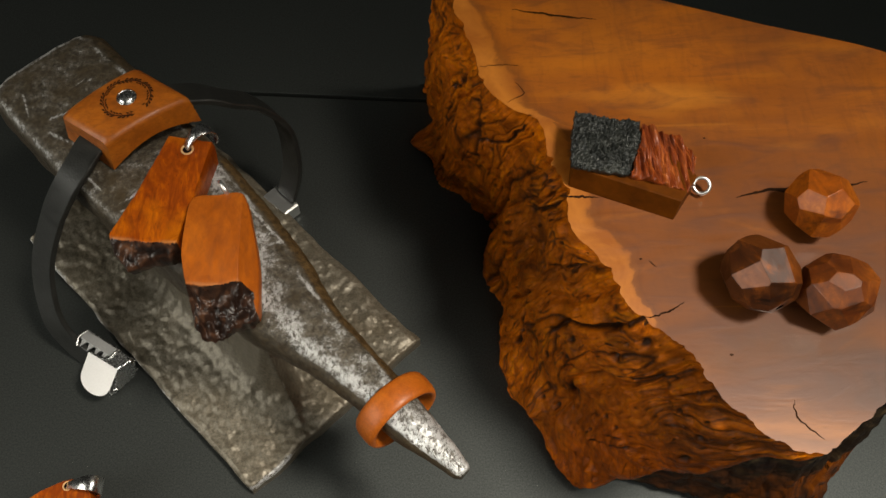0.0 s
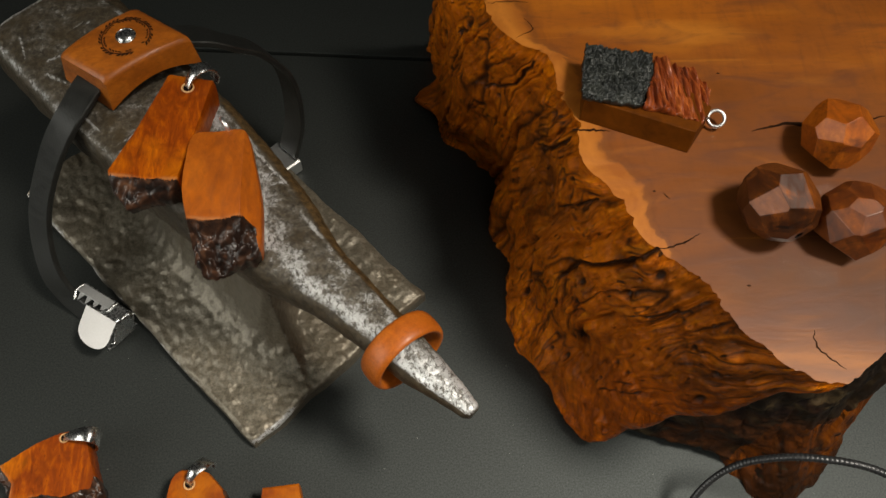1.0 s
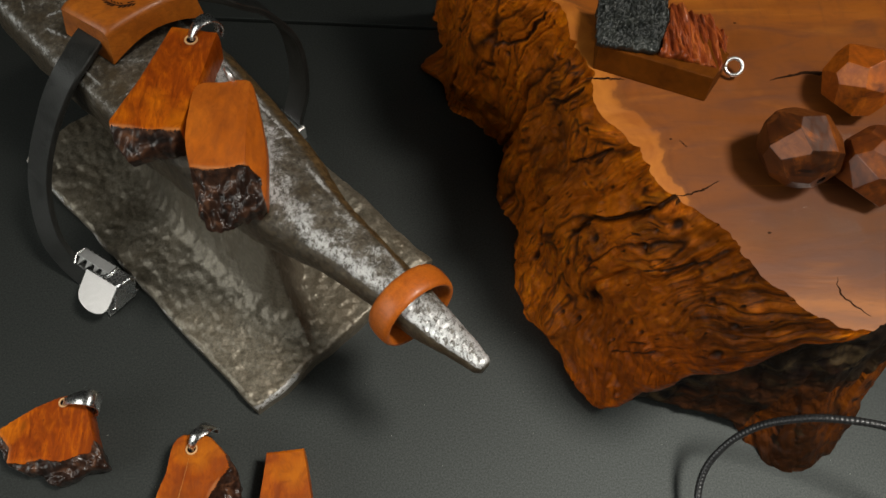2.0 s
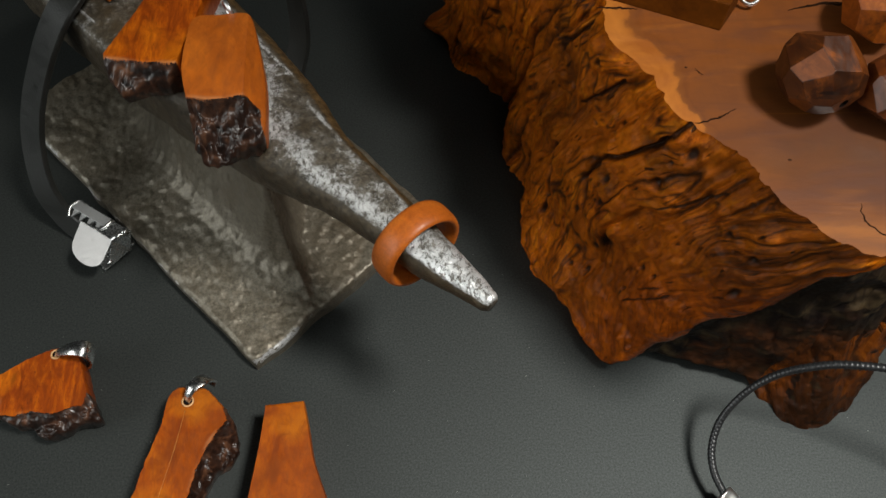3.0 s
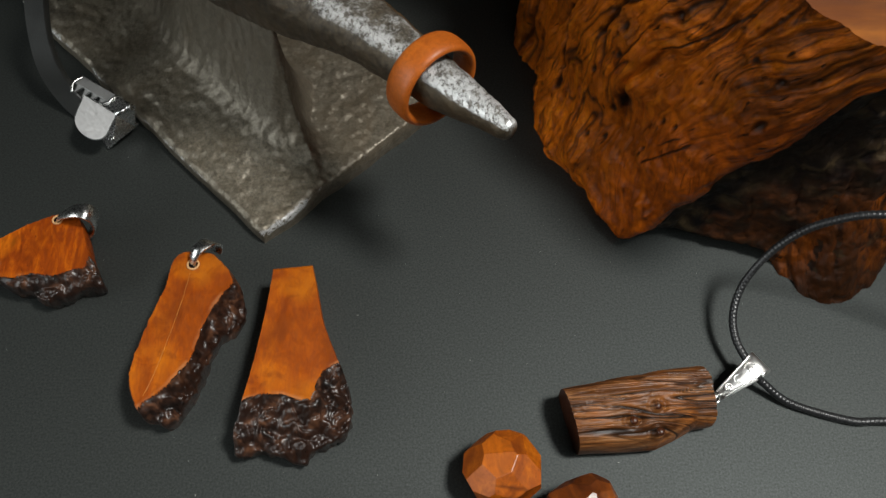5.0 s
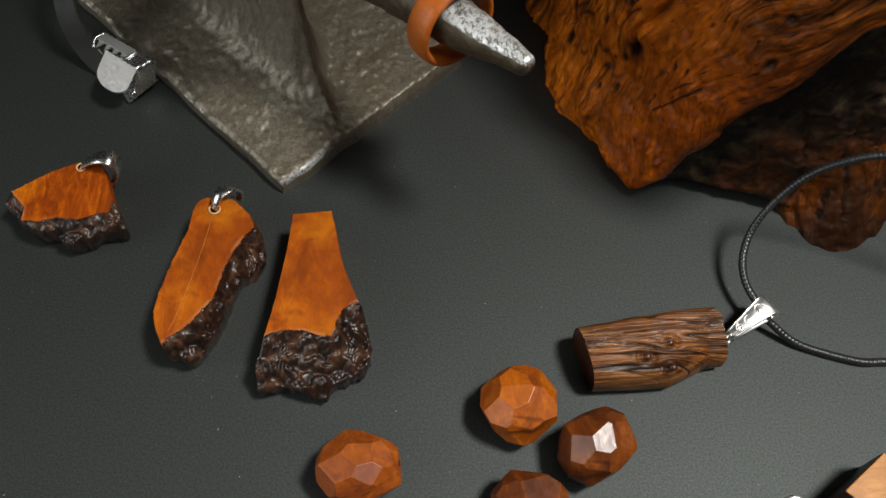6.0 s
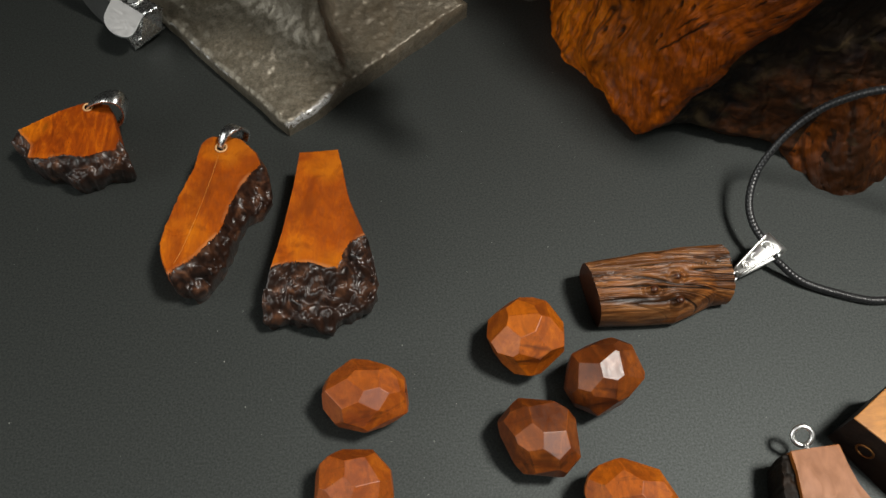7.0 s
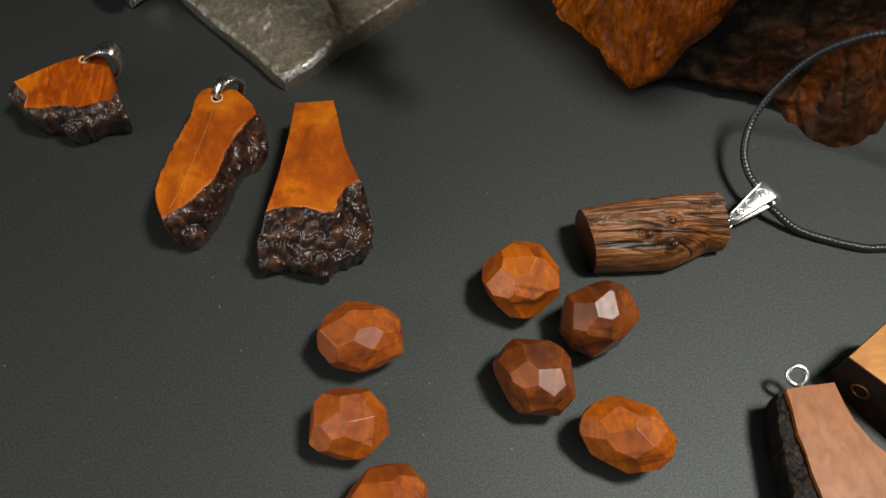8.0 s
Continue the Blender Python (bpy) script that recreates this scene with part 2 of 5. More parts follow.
def iron_material(name, bright, scale=230.0, dents=0.0006, shade=0.0):
    """Forged iron under dark wax; bright: how much bare metal has been rubbed free."""
    s = Shade(name, rough=0.45, metal=0.4)
    dimple = s.calc("SUBTRACT", s.calc("MULTIPLY", s.noise(scale * 0.5, 2, 0.5, 0.3), 0.8), s.cells(scale * 1.7, s.stretch(1, 1, 0.6), smooth=True))
    grit, patch, rust, mott = s.noise(scale * 6, 3, 0.65), s.noise(200, 10, 0.78, 0.0), s.noise(60, 4, 0.6, 0.5), s.noise(620, 8, 0.74, 0.3)
    col = s.ramp(s.calc("ADD", s.calc("MULTIPLY", grit, 0.6), s.calc("MULTIPLY", mott, 0.4)), (0.34, (0.075, 0.063, 0.046)), (0.50, (0.138, 0.118, 0.087)), (0.68, (0.215, 0.188, 0.142)))
    col = s.mix(shade, col, s.ramp(mott, (0.35, (0.010, 0.007, 0.004)), (0.65, (0.060, 0.043, 0.025))))
    col = s.mix(s.span(rust, 0.5, 0.72, 0.0, 0.4), col, (0.085, 0.058, 0.028))
    col = s.mix(s.attr("rust"), col, s.ramp(mott, (0.36, (0.018, 0.011, 0.005)), (0.62, (0.115, 0.068, 0.026))))
    worn = s.calc("ADD", s.calc("MULTIPLY", s.calc("ADD", patch, 0.28), 0.64), s.attr("worn"))
    col = s.mix(s.span(worn, 0.46, 0.58, 0.0, 0.75 * shade), col, s.ramp(mott, (0.38, (0.040, 0.034, 0.026)), (0.62, (0.24, 0.225, 0.20))))
    speck = s.noise(760, 7, 0.78, 0.2, s.stretch(1, 0.6, 1, (0, 0, -48)))
    bare = s.calc("MULTIPLY", s.span(worn, 0.55, 0.635, 0.0, bright), s.span(speck, 0.43, 0.49 if shade else 0.46, 0.04, 1.0))
    col = s.mix(bare, col, s.mix(s.span(s.attr("worn"), 0.08, 0.22), (0.54, 0.54, 0.535), (0.72, 0.72, 0.715)))
    s.set(colour=col, metal=s.span(bare, 0.0, 1.0, 0.38 - 0.28 * shade, 0.55), spec=s.span(bare, 0.0, 1.0, 0.5 - 0.3 * shade, 0.6), rough=s.calc("ADD", s.span(bare, 0.0, 1.0, 0.38 + 0.06 * shade, 0.28), s.span(grit, 0.3, 0.7, -0.06, 0.12)))
    s.bump(dimple, dents, 0.9)
    s.bump(s.noise(scale * 3.0, 2, 0.5), dents * 0.22, 0.8)
    s.bump(grit, 0.00009, 0.6)
    s.bump(bare, 0.00014, 0.8)
    s.bump(mott, 0.00010 * bright + 0.00012 * shade, 0.7)
    return s.mat


def metal_material(name, colour, rough):
    s = Shade(name, rough=rough, metal=1.0)
    fine = s.noise(1400, 3, 0.6)
    s.set(colour=s.mix(s.span(fine, 0.4, 0.75, 0.0, 0.14), colour, tuple(c * 0.6 for c in colour)), rough=s.span(fine, 0.3, 0.7, rough - 0.05, rough + 0.1))
    s.bump(fine, 0.000006, 0.4)
    return s.mat


def leather_material():
    s = Shade("black_leather", rough=0.5, spec=0.5)
    a, b = s.cells(1500), s.noise(300, 4)
    s.set(colour=s.ramp(b, (0.3, (0.010, 0.0102, 0.0092)), (0.8, (0.018, 0.0183, 0.016))), rough=s.span(b, 0.3, 0.7, 0.36, 0.52))
    s.bump(a, 0.0001, 0.5)
    return s.mat


def plain_material(name, colour, rough=0.6, grain=200.0, vary=0.3, spec=0.5):
    s = Shade(name, rough=rough, spec=spec)
    n = s.noise(grain, 4, 0.6)
    s.set(colour=s.mix(s.span(n, 0.3, 0.7), colour, tuple(c * (1 - vary) for c in colour)))
    s.bump(n, 0.0002, 0.3)
    return s.mat


def log_material():
    s = Shade("weathered_wood", rough=0.46, spec=0.30)
    vec = s.stretch(0.12, 1, 1, (0, 0, 4))
    broad, fibre, patch = s.noise(420, 5, 0.65, 0.6, vec), s.noise(1500, 3, 0.6, 0.3, vec), s.noise(75, 3, 0.5)
    col = s.ramp(broad, (0.34, (0.034, 0.011, 0.003)), (0.5, (0.110, 0.038, 0.009)), (0.66, (0.27, 0.120, 0.042)))
    col = s.mix(s.span(patch, 0.48, 0.60, 0.0, 0.65), col, s.mix(s.span(broad, 0.36, 0.62), (0.055, 0.016, 0.003), (0.30, 0.092, 0.012)))
    col = s.mix(s.span(fibre, 0.50, 0.75, 0.0, 0.4), col, (0.06, 0.022, 0.009))
    # the cut grooves are coloured darker as well
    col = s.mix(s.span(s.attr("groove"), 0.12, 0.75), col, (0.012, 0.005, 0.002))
    s.set(colour=col, rough=s.span(fibre, 0.3, 0.7, 0.34, 0.52))
    s.bump(fibre, 0.0002, 0.6)
    return s.mat


BOARD = board_material()
AMBER = wood_material("amber_wood", (0.15, 0.026, 0.0005), (0.33, 0.064, 0.0007), (0.50, 0.124, 0.0012), (1, 0.35, 1), (0, 0, 0), 150, 0.46, 0.05, 0.1, 1.0, gold=0.75, spec=0.24)
FIGURED = wood_material("figured_wood", (0.09, 0.013, 0.0006), (0.33, 0.057, 0.0008), (0.60, 0.140, 0.0016), (1, 0.28, 1), (0, 0, -25), 260, 0.42, 0.1, 0.9, 2.0, gold=0.6, spec=0.25)
SATIN = wood_material("satin_wood", (0.26, 0.056, 0.003), (0.40, 0.092, 0.005), (0.50, 0.128, 0.008), (1, 0.4, 1), (0, 0, 10), 110, 0.46, 0.08, 0.1, 0.8, mottle=0.6)
RING_WOOD = wood_material("ring_wood", (0.30, 0.066, 0.005), (0.42, 0.100, 0.008), (0.50, 0.135, 0.013), (1, 1, 1), (0, 0, 0), 160, 0.44, 0.06, 0.1, 1.0, mottle=0.4)
BRACELET_WOOD = wood_material("bracelet_wood", (0.22, 0.055, 0.004), (0.36, 0.095, 0.007), (0.45, 0.130, 0.012), (0.4, 1, 1), (0, 0, -40), 140, 0.42, 0.1, 0.12, 0.8, mottle=0.6)
BEAD_WOOD = wood_material("bead_wood", (0.13, 0.023, 0.0015), (0.36, 0.078, 0.003), (0.52, 0.138, 0.006), (1, 0.5, 0.6), (20, 30, 10), 200, 0.46, 0.08, 0.5, 1.6, 0.25, streaks=0.9, spec=0.42)
ORANGE_BEAD_WOOD = wood_material("orange_bead_wood", (0.12, 0.022, 0.001), (0.36, 0.082, 0.002), (0.50, 0.132, 0.004), (1, 0.5, 0.6), (20, 30, 10), 170, 0.44, 0.08, 0.5, 1.6, streaks=0.9, spec=0.36)
DARK_BEAD_WOOD = wood_material("dark_bead_wood", (0.045, 0.010, 0.002), (0.15, 0.035, 0.004), (0.34, 0.088, 0.009), (1, 0.5, 0.6), (20, 30, 10), 150, 0.36, 0.08, 0.5, 1.6, 0.25, streaks=0.9, spec=0.5)
BLACK_BEAD_WOOD = wood_material("black_bead_wood", (0.018, 0.006, 0.002), (0.070, 0.019, 0.004), (0.34, 0.088, 0.010), (1, 0.5, 0.6), (20, 30, 10), 110, 0.34, 0.05, 0.5, 1.6, 0.0, streaks=0.9)
LOG_WOOD = wood_material("log_end_wood", (0.024, 0.006, 0.001), (0.050, 0.012, 0.002), (0.085, 0.022, 0.004), (1, 1, 1), (0, 0, 0), 220, 0.4, 0.1, 0.3, 1.0)
PINK_WOOD = wood_material("pale_wood", (0.23, 0.072, 0.011), (0.26, 0.084, 0.014), (0.29, 0.098, 0.018), (1, 0.5, 1), (0, 0, 15), 60, 0.45, 0.1, 0.05, 1.0, mottle=0.12)
GOLD_WOOD = wood_material("golden_wood", (0.28, 0.105, 0.016), (0.44, 0.180, 0.030), (0.54, 0.24, 0.05), (0.3, 1, 1), (0, 0, -40), 140, 0.42, 0.1, 0.1, 1.0, mottle=0.5)
BLACK_WOOD = wood_material("black_wood", (0.008, 0.004, 0.003), (0.014, 0.007, 0.005), (0.028, 0.014, 0.007), (1, 0.4, 1), (0, 0, 0), 200, 0.42, 0.1, 0.2, 1.0)
BARK = bark_material("glossy_bark", (0.006, 0.003, 0.002), (0.028, 0.012, 0.007), (0.120, 0.052, 0.026), 300, 0.36, 0.0004, 0.22)
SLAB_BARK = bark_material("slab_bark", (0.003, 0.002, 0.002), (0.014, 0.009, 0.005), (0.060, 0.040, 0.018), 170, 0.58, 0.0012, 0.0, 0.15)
CHAR = bark_material("charred_bark", (0.004, 0.005, 0.004), (0.013, 0.0145, 0.012), (0.030, 0.032, 0.027), 300, 0.42, 0.0003)
RED_RAW = wood_material("raw_red_wood", (0.04, 0.008, 0.003), (0.27, 0.050, 0.008), (0.62, 0.175, 0.035), (1, 0.18, 0.4), (0, 0, 12), 420, 0.4, 0.2, 0.4, 1.2, 0, 0.0004)
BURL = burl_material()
SLAB_FACE = slab_top_material()
IRON = iron_material("forged_iron", 0.8, 200, 0.0008)
HORN_IRON = iron_material("rubbed_iron", 0.97, 230, 0.00014, 0.85)
LEVER = metal_material("bright_nickel", (0.80, 0.80, 0.80), 0.46)
NICKEL = metal_material("satin_nickel", (0.46, 0.46, 0.455), 0.5)
SILVER = metal_material("silver", (0.88, 0.87, 0.85), 0.34)
STEEL = metal_material("steel", (0.62, 0.62, 0.61), 0.24)
BRASS = metal_material("pale_bronze", (0.42, 0.20, 0.07), 0.45)
LEATHER = leather_material()
CORD = plain_material("waxed_cord", (0.020, 0.020, 0.021), 0.35, 900, 0.4)
# near-black puts the shade inside drilled holes and bores into the colour
HOLE = plain_material("bore", (0.008, 0.005, 0.004), 0.9, spec=0.05)
CRACK = plain_material("crack", (0.022, 0.009, 0.004), 0.9, spec=0.05)
BURNT = plain_material("burnt_line", (0.035, 0.013, 0.005), 0.8, spec=0.1)
PALE = plain_material("pale_cut", (0.66, 0.37, 0.16), 0.5)
DUST = plain_material("dust", (0.32, 0.32, 0.3), 0.8)
WALL = plain_material("wall_paint", (0.10, 0.10, 0.098), 0.8, 30, 0.1)
BLOCK_WOOD = wood_material("block_side_wood", (0.06, 0.015, 0.001), (0.105, 0.028, 0.002), (0.15, 0.042, 0.003), (1, 1, 1), (0, 0, 0), 60, 0.5, 0.0, 0.1, 1.0, spec=0.05, mottle=0.5)
BLACK_BARK = bark_material("black_bark", (0.004, 0.003, 0.002), (0.008, 0.005, 0.003), (0.020, 0.010, 0.005), 260, 0.6, 0.0005, 0.0, 0.15)
LOG_BARK = log_material()
CARPET = plain_material("hall_floor", (0.05, 0.048, 0.045), 0.9, 60, 0.3)


# ---- helpers for shapes ----
def mm(*v):
    return Vector([a * 0.001 for a in v])


def thing(name, at, label, category, group="", kind=""):
    ob = new(name)
    ob.empty_display_size = 0.01
    ob.location = at
    return tagged(ob, label, category, group, kind)


def base_of(ob):
    here = Vector((0, 0, 0))
    while ob:
        here += ob.location
        ob = ob.parent
    return here


def part(name, bm, material, parent=None, label="", smooth=True, origin=None):
    """Links a bmesh, given in world metres, as one mesh object, under a thing or a part."""
    at = base_of(parent) if parent else Vector((0, 0, 0))
    own = (Vector(origin) - at) if origin is not None else Vector((0, 0, 0))
    bmesh.ops.recalc_face_normals(bm, faces=bm.faces)
    for v in bm.verts:
        v.co -= at + own
    for f in bm.faces:
        f.smooth = smooth
    data = bpy.data.meshes.new(name)
    bm.to_mesh(data)
    bm.free()
    data.materials.append(material)
    ob = new(name, data)
    ob.location = own
    ob.parent = parent
    if label:
        ob["label"] = label
    return ob


def lone(name, bm, material, label, category, group="", kind="", smooth=True, origin=None):
    return tagged(part(name, bm, material, None, "", smooth, origin), label, category, group, kind)


def closed(points, n, bent=True):
    """n points along a closed line, evenly in length; bent: a soft curve through the corners."""
    pts = [Vector((*p, 0)[:3]) for p in points]
    k, out = len(pts), []
    for i in range(k):
        a, b, c, d = (pts[(i + j) % k] for j in (-1, 0, 1, 2))
        for s in range(12):
            t = s / 12
            if bent:
                out.append(0.5 * ((2 * b) + (c - a) * t + (2 * a - 5 * b + 4 * c - d) * t * t + (3 * b - a - 3 * c + d) * t ** 3))
            else:
                out.append(b.lerp(c, t))
    return evenly(out + out[:1], n + 1)[:-1]


def evenly(line, n):
    long = [0.0]
    for a, b in zip(line, line[1:]):
        long.append(long[-1] + (b - a).length)
    out, k = [], 0
    for i in range(n):
        s = long[-1] * i / (n - 1)
        while k < len(line) - 2 and long[k + 1] < s:
            k += 1
        f = (s - long[k]) / max(long[k + 1] - long[k], 1e-12)
        out.append(line[k].lerp(line[k + 1], min(max(f, 0), 1)))
    return out


def bend(points, n):
    """n points evenly along a soft open curve through the points."""
    pts = [Vector(p) for p in points]
    pts = [2 * pts[0] - pts[1], *pts, 2 * pts[-1] - pts[-2]]
    out = []
    for a, b, c, d in zip(pts, pts[1:], pts[2:], pts[3:]):
        for s in range(16):
            t = s / 16
            out.append(0.5 * ((2 * b) + (c - a) * t + (2 * a - 5 * b + 4 * c - d) * t * t + (3 * b - a - 3 * c + d) * t ** 3))
    return evenly(out + [pts[-2]], n)


def skin(rings, close=True, caps=True):
    """A bmesh over rings of equal length."""
    bm = bmesh.new()
    rows = [[bm.verts.new(p) for p in ring] for ring in rings]
    n = len(rows[0])
    for a, b in zip(rows, rows[1:]):
        for i in range(n if close else n - 1):
            j = (i + 1) % n
            bm.faces.new((a[i], a[j], b[j], b[i]))
    if caps and close:
        bm.faces.new(rows[0])
        bm.faces.new(rows[-1])
    return bm


def sweep(path, section, up, shut=False):
    """Rings of a section (list of (side, height)) carried along a path; up: the way of the section's height."""
    rings = []
    for i, p in enumerate(path):
        if shut:
            way = path[(i + 1) % len(path)] - path[i - 1]
        else:
            way = path[min(i + 1, len(path) - 1)] - path[max(i - 1, 0)]
        way.normalize()
        u = up(i) if callable(up) else Vector(up)
        side = way.cross(u).normalized()
        u = side.cross(way)
        rings.append([p + side * a + u * b for a, b in (section(i) if callable(section) else section)])
    if shut:
        rings.append(rings[0])
    return rings


def tube(path, radius, n=10, shut=False, up=(0.1, 0.2, 1)):
    sec = [(radius * math.cos(2 * math.pi * k / n), radius * math.sin(2 * math.pi * k / n)) for k in range(n)]
    bm = skin(sweep(path, sec, up, shut), caps=not shut)
    if shut:
        bmesh.ops.remove_doubles(bm, verts=bm.verts, dist=1e-7)
    return bm


def circle(centre, a, b, radius, n=32):
    return [centre + (a * math.cos(2 * math.pi * k / n) + b * math.sin(2 * math.pi * k / n)) * radius for k in range(n)]


def hoop(centre, normal, radius, wire, n=36):
    normal = Vector(normal).normalized()
    a = normal.orthogonal().normalized()
    return tube(circle(centre, a, normal.cross(a), radius, n), wire, 8, True, normal)


def ball(centre, radius, squash=1.0, n=2):
    bm = bmesh.new()
    bmesh.ops.create_icosphere(bm, subdivisions=n, radius=radius)
    for v in bm.verts:
        v.co.z *= squash
        v.co += centre
    return bm


def frame_box(corners, low, bevel):
    """A block on a polygon of world corners with height, down to low, with bevelled edges."""
    bm = bmesh.new()
    top = [bm.verts.new(c) for c in corners]
    bot = [bm.verts.new(l) for l in low]
    k = len(top)
    bm.faces.new(top)
    bm.faces.new(bot[::-1])
    for i in range(k):
        j = (i + 1) % k
        bm.faces.new((top[i], bot[i], bot[j], top[j]))
    if bevel:
        bmesh.ops.bevel(bm, geom=list(bm.edges), offset=bevel, segments=2, affect="EDGES", profile=0.6)
    return bm


def inside(x, y, poly):
    odd = False
    for (ax, ay), (bx, by) in zip(poly, poly[1:] + poly[:1]):
        if (ay > y) != (by > y) and x < (bx - ax) * (y - ay) / (by - ay) + ax:
            odd = not odd
    return odd


def gap_to(x, y, poly):
    best = 1e9
    for (ax, ay), (bx, by) in zip(poly, poly[1:] + poly[:1]):
        dx, dy = bx - ax, by - ay
        t = max(0, min(1, ((x - ax) * dx + (y - ay) * dy) / (dx * dx + dy * dy + 1e-12)))
        best = min(best, math.hypot(x - ax - t * dx, y - ay - t * dy))
    return best


def rough(p, scale, octaves=4):
    return noise.fractal(Vector(p) * scale, 1.0, 2.1, octaves)


def lumps(p, scale, octaves=4):
    return noise.turbulence(Vector(p) * scale, octaves, False)


def set_floats(ob, name, values):
    at = ob.data.attributes.new(name, "FLOAT", "POINT")
    at.data.foreach_set("value", np.array(values, dtype=np.float32))


# ---- the setting ----
def sheet(x0, y0, x1, y1, z0, z1, name, material, label, category, edge=0.0):
    corners = [Vector((x0, y0, z1)), Vector((x1, y0, z1)), Vector((x1, y1, z1)), Vector((x0, y1, z1))]
    return lone(name, frame_box(corners, [Vector((c.x, c.y, z0)) for c in corners], edge), material, label, category, kind="structure", smooth=False)


# two black boards lie side by side; a narrow dark joint runs between them
joint = 0.1785
for name, near, far in (("display_board", -0.75, joint - 0.0006), ("display_board_rear", joint + 0.0012, 0.75)):
    c = [Vector((-0.9, near, 0)), Vector((0.9, near, 0)), Vector((0.9, far, 0)), Vector((-0.9, far, 0))]
    for v in c:
        if abs(v.y - joint) < 0.01:
            v.y -= 0.098 * (v.x - 0.015)
    lone(name, frame_box(c, [v - Vector((0, 0, 0.006)) for v in c], 0.00025), BOARD, "matt black display board lying on the table", "board", kind="structure", smooth=False)
sheet(-0.95, -0.8, 0.95, 0.8, -0.04, -0.0062, "tabletop", CARPET, "dark table under the black boards", "table")
sheet(-2, -2, 2, 2, -0.80, -0.75, "floor", CARPET, "dark hall floor", "floor")
sheet(-2, -2, 2, 2, 2.0, 2.05, "ceiling", WALL, "dark grey plain ceiling", "ceiling")
sheet(-2.06, -2, -2, 2, -0.8, 2.0, "wall_west", WALL, "dark grey plain wall", "wall")
sheet(2, -2, 2.06, 2, -0.8, 2.0, "wall_east", WALL, "dark grey plain wall", "wall")
sheet(-2, 2, 2, 2.06, -0.8, 2.0, "wall_north", WALL, "dark grey plain wall", "wall")
sheet(-2, -2.06, 2, -2, -0.8, 2.0, "wall_south", WALL, "dark grey plain wall", "wall")


# ---- the burl slab ----
SLAB_H = 94.0
SLAB_TOP = [(62, 160), (66, 139), (70.5, 117.5), (72, 108), (80, 97.4), (87.4, 92), (88.3, 78), (91.8, 68), (91.8, 58), (97.5, 48.8), (101, 38.3), (105.4, 32), (113.8, 24),
            (118, 13.7), (125, 5), (134, -3.5), (141.4, -5), (146, -2), (152, 2), (160, 6.4), (170, 14), (180, 22), (192, 32), (205, 45), (215, 70), (212, 95), (194, 112), (160, 124.5), (128.7, 136.3), (95, 149)]
SLAB_FOOT = [(62.5, 183), (62.5, 164), (61.5, 142), (64, 133), (75.5, 122.5), (82.5, 107), (79.5, 93.5), (82, 80), (81.6, 67), (81.8, 56), (85.7, 43.4), (88, 34), (91.4, 25),
             (95, 18), (98, 12.8), (101, 10.8), (105, 12.5), (114, 13), (124, 9), (138, 3), (149, -4.5), (158, -11.5), (168, -9), (180, 0), (205, 30), (214, 85), (197, 116), (162, 130), (128, 142), (92, 158)]


def ring_line(points, n):
    """Like closed(), but keeps the stations of two rings side by side: n equal steps by index."""
    pts, k, out = [Vector((*p, 0)) for p in points], len(points), []
    for i in range(n):
        u = i / n * k
        j, t = int(u), u - int(u)
        a, b, c, d = (pts[(j + q) % k] for q in (-1, 0, 1, 2))
        out.append(0.5 * ((2 * b) + (c - a) * t + (2 * a - 5 * b + 4 * c - d) * t * t + (3 * b - a - 3 * c + d) * t ** 3))
    return out


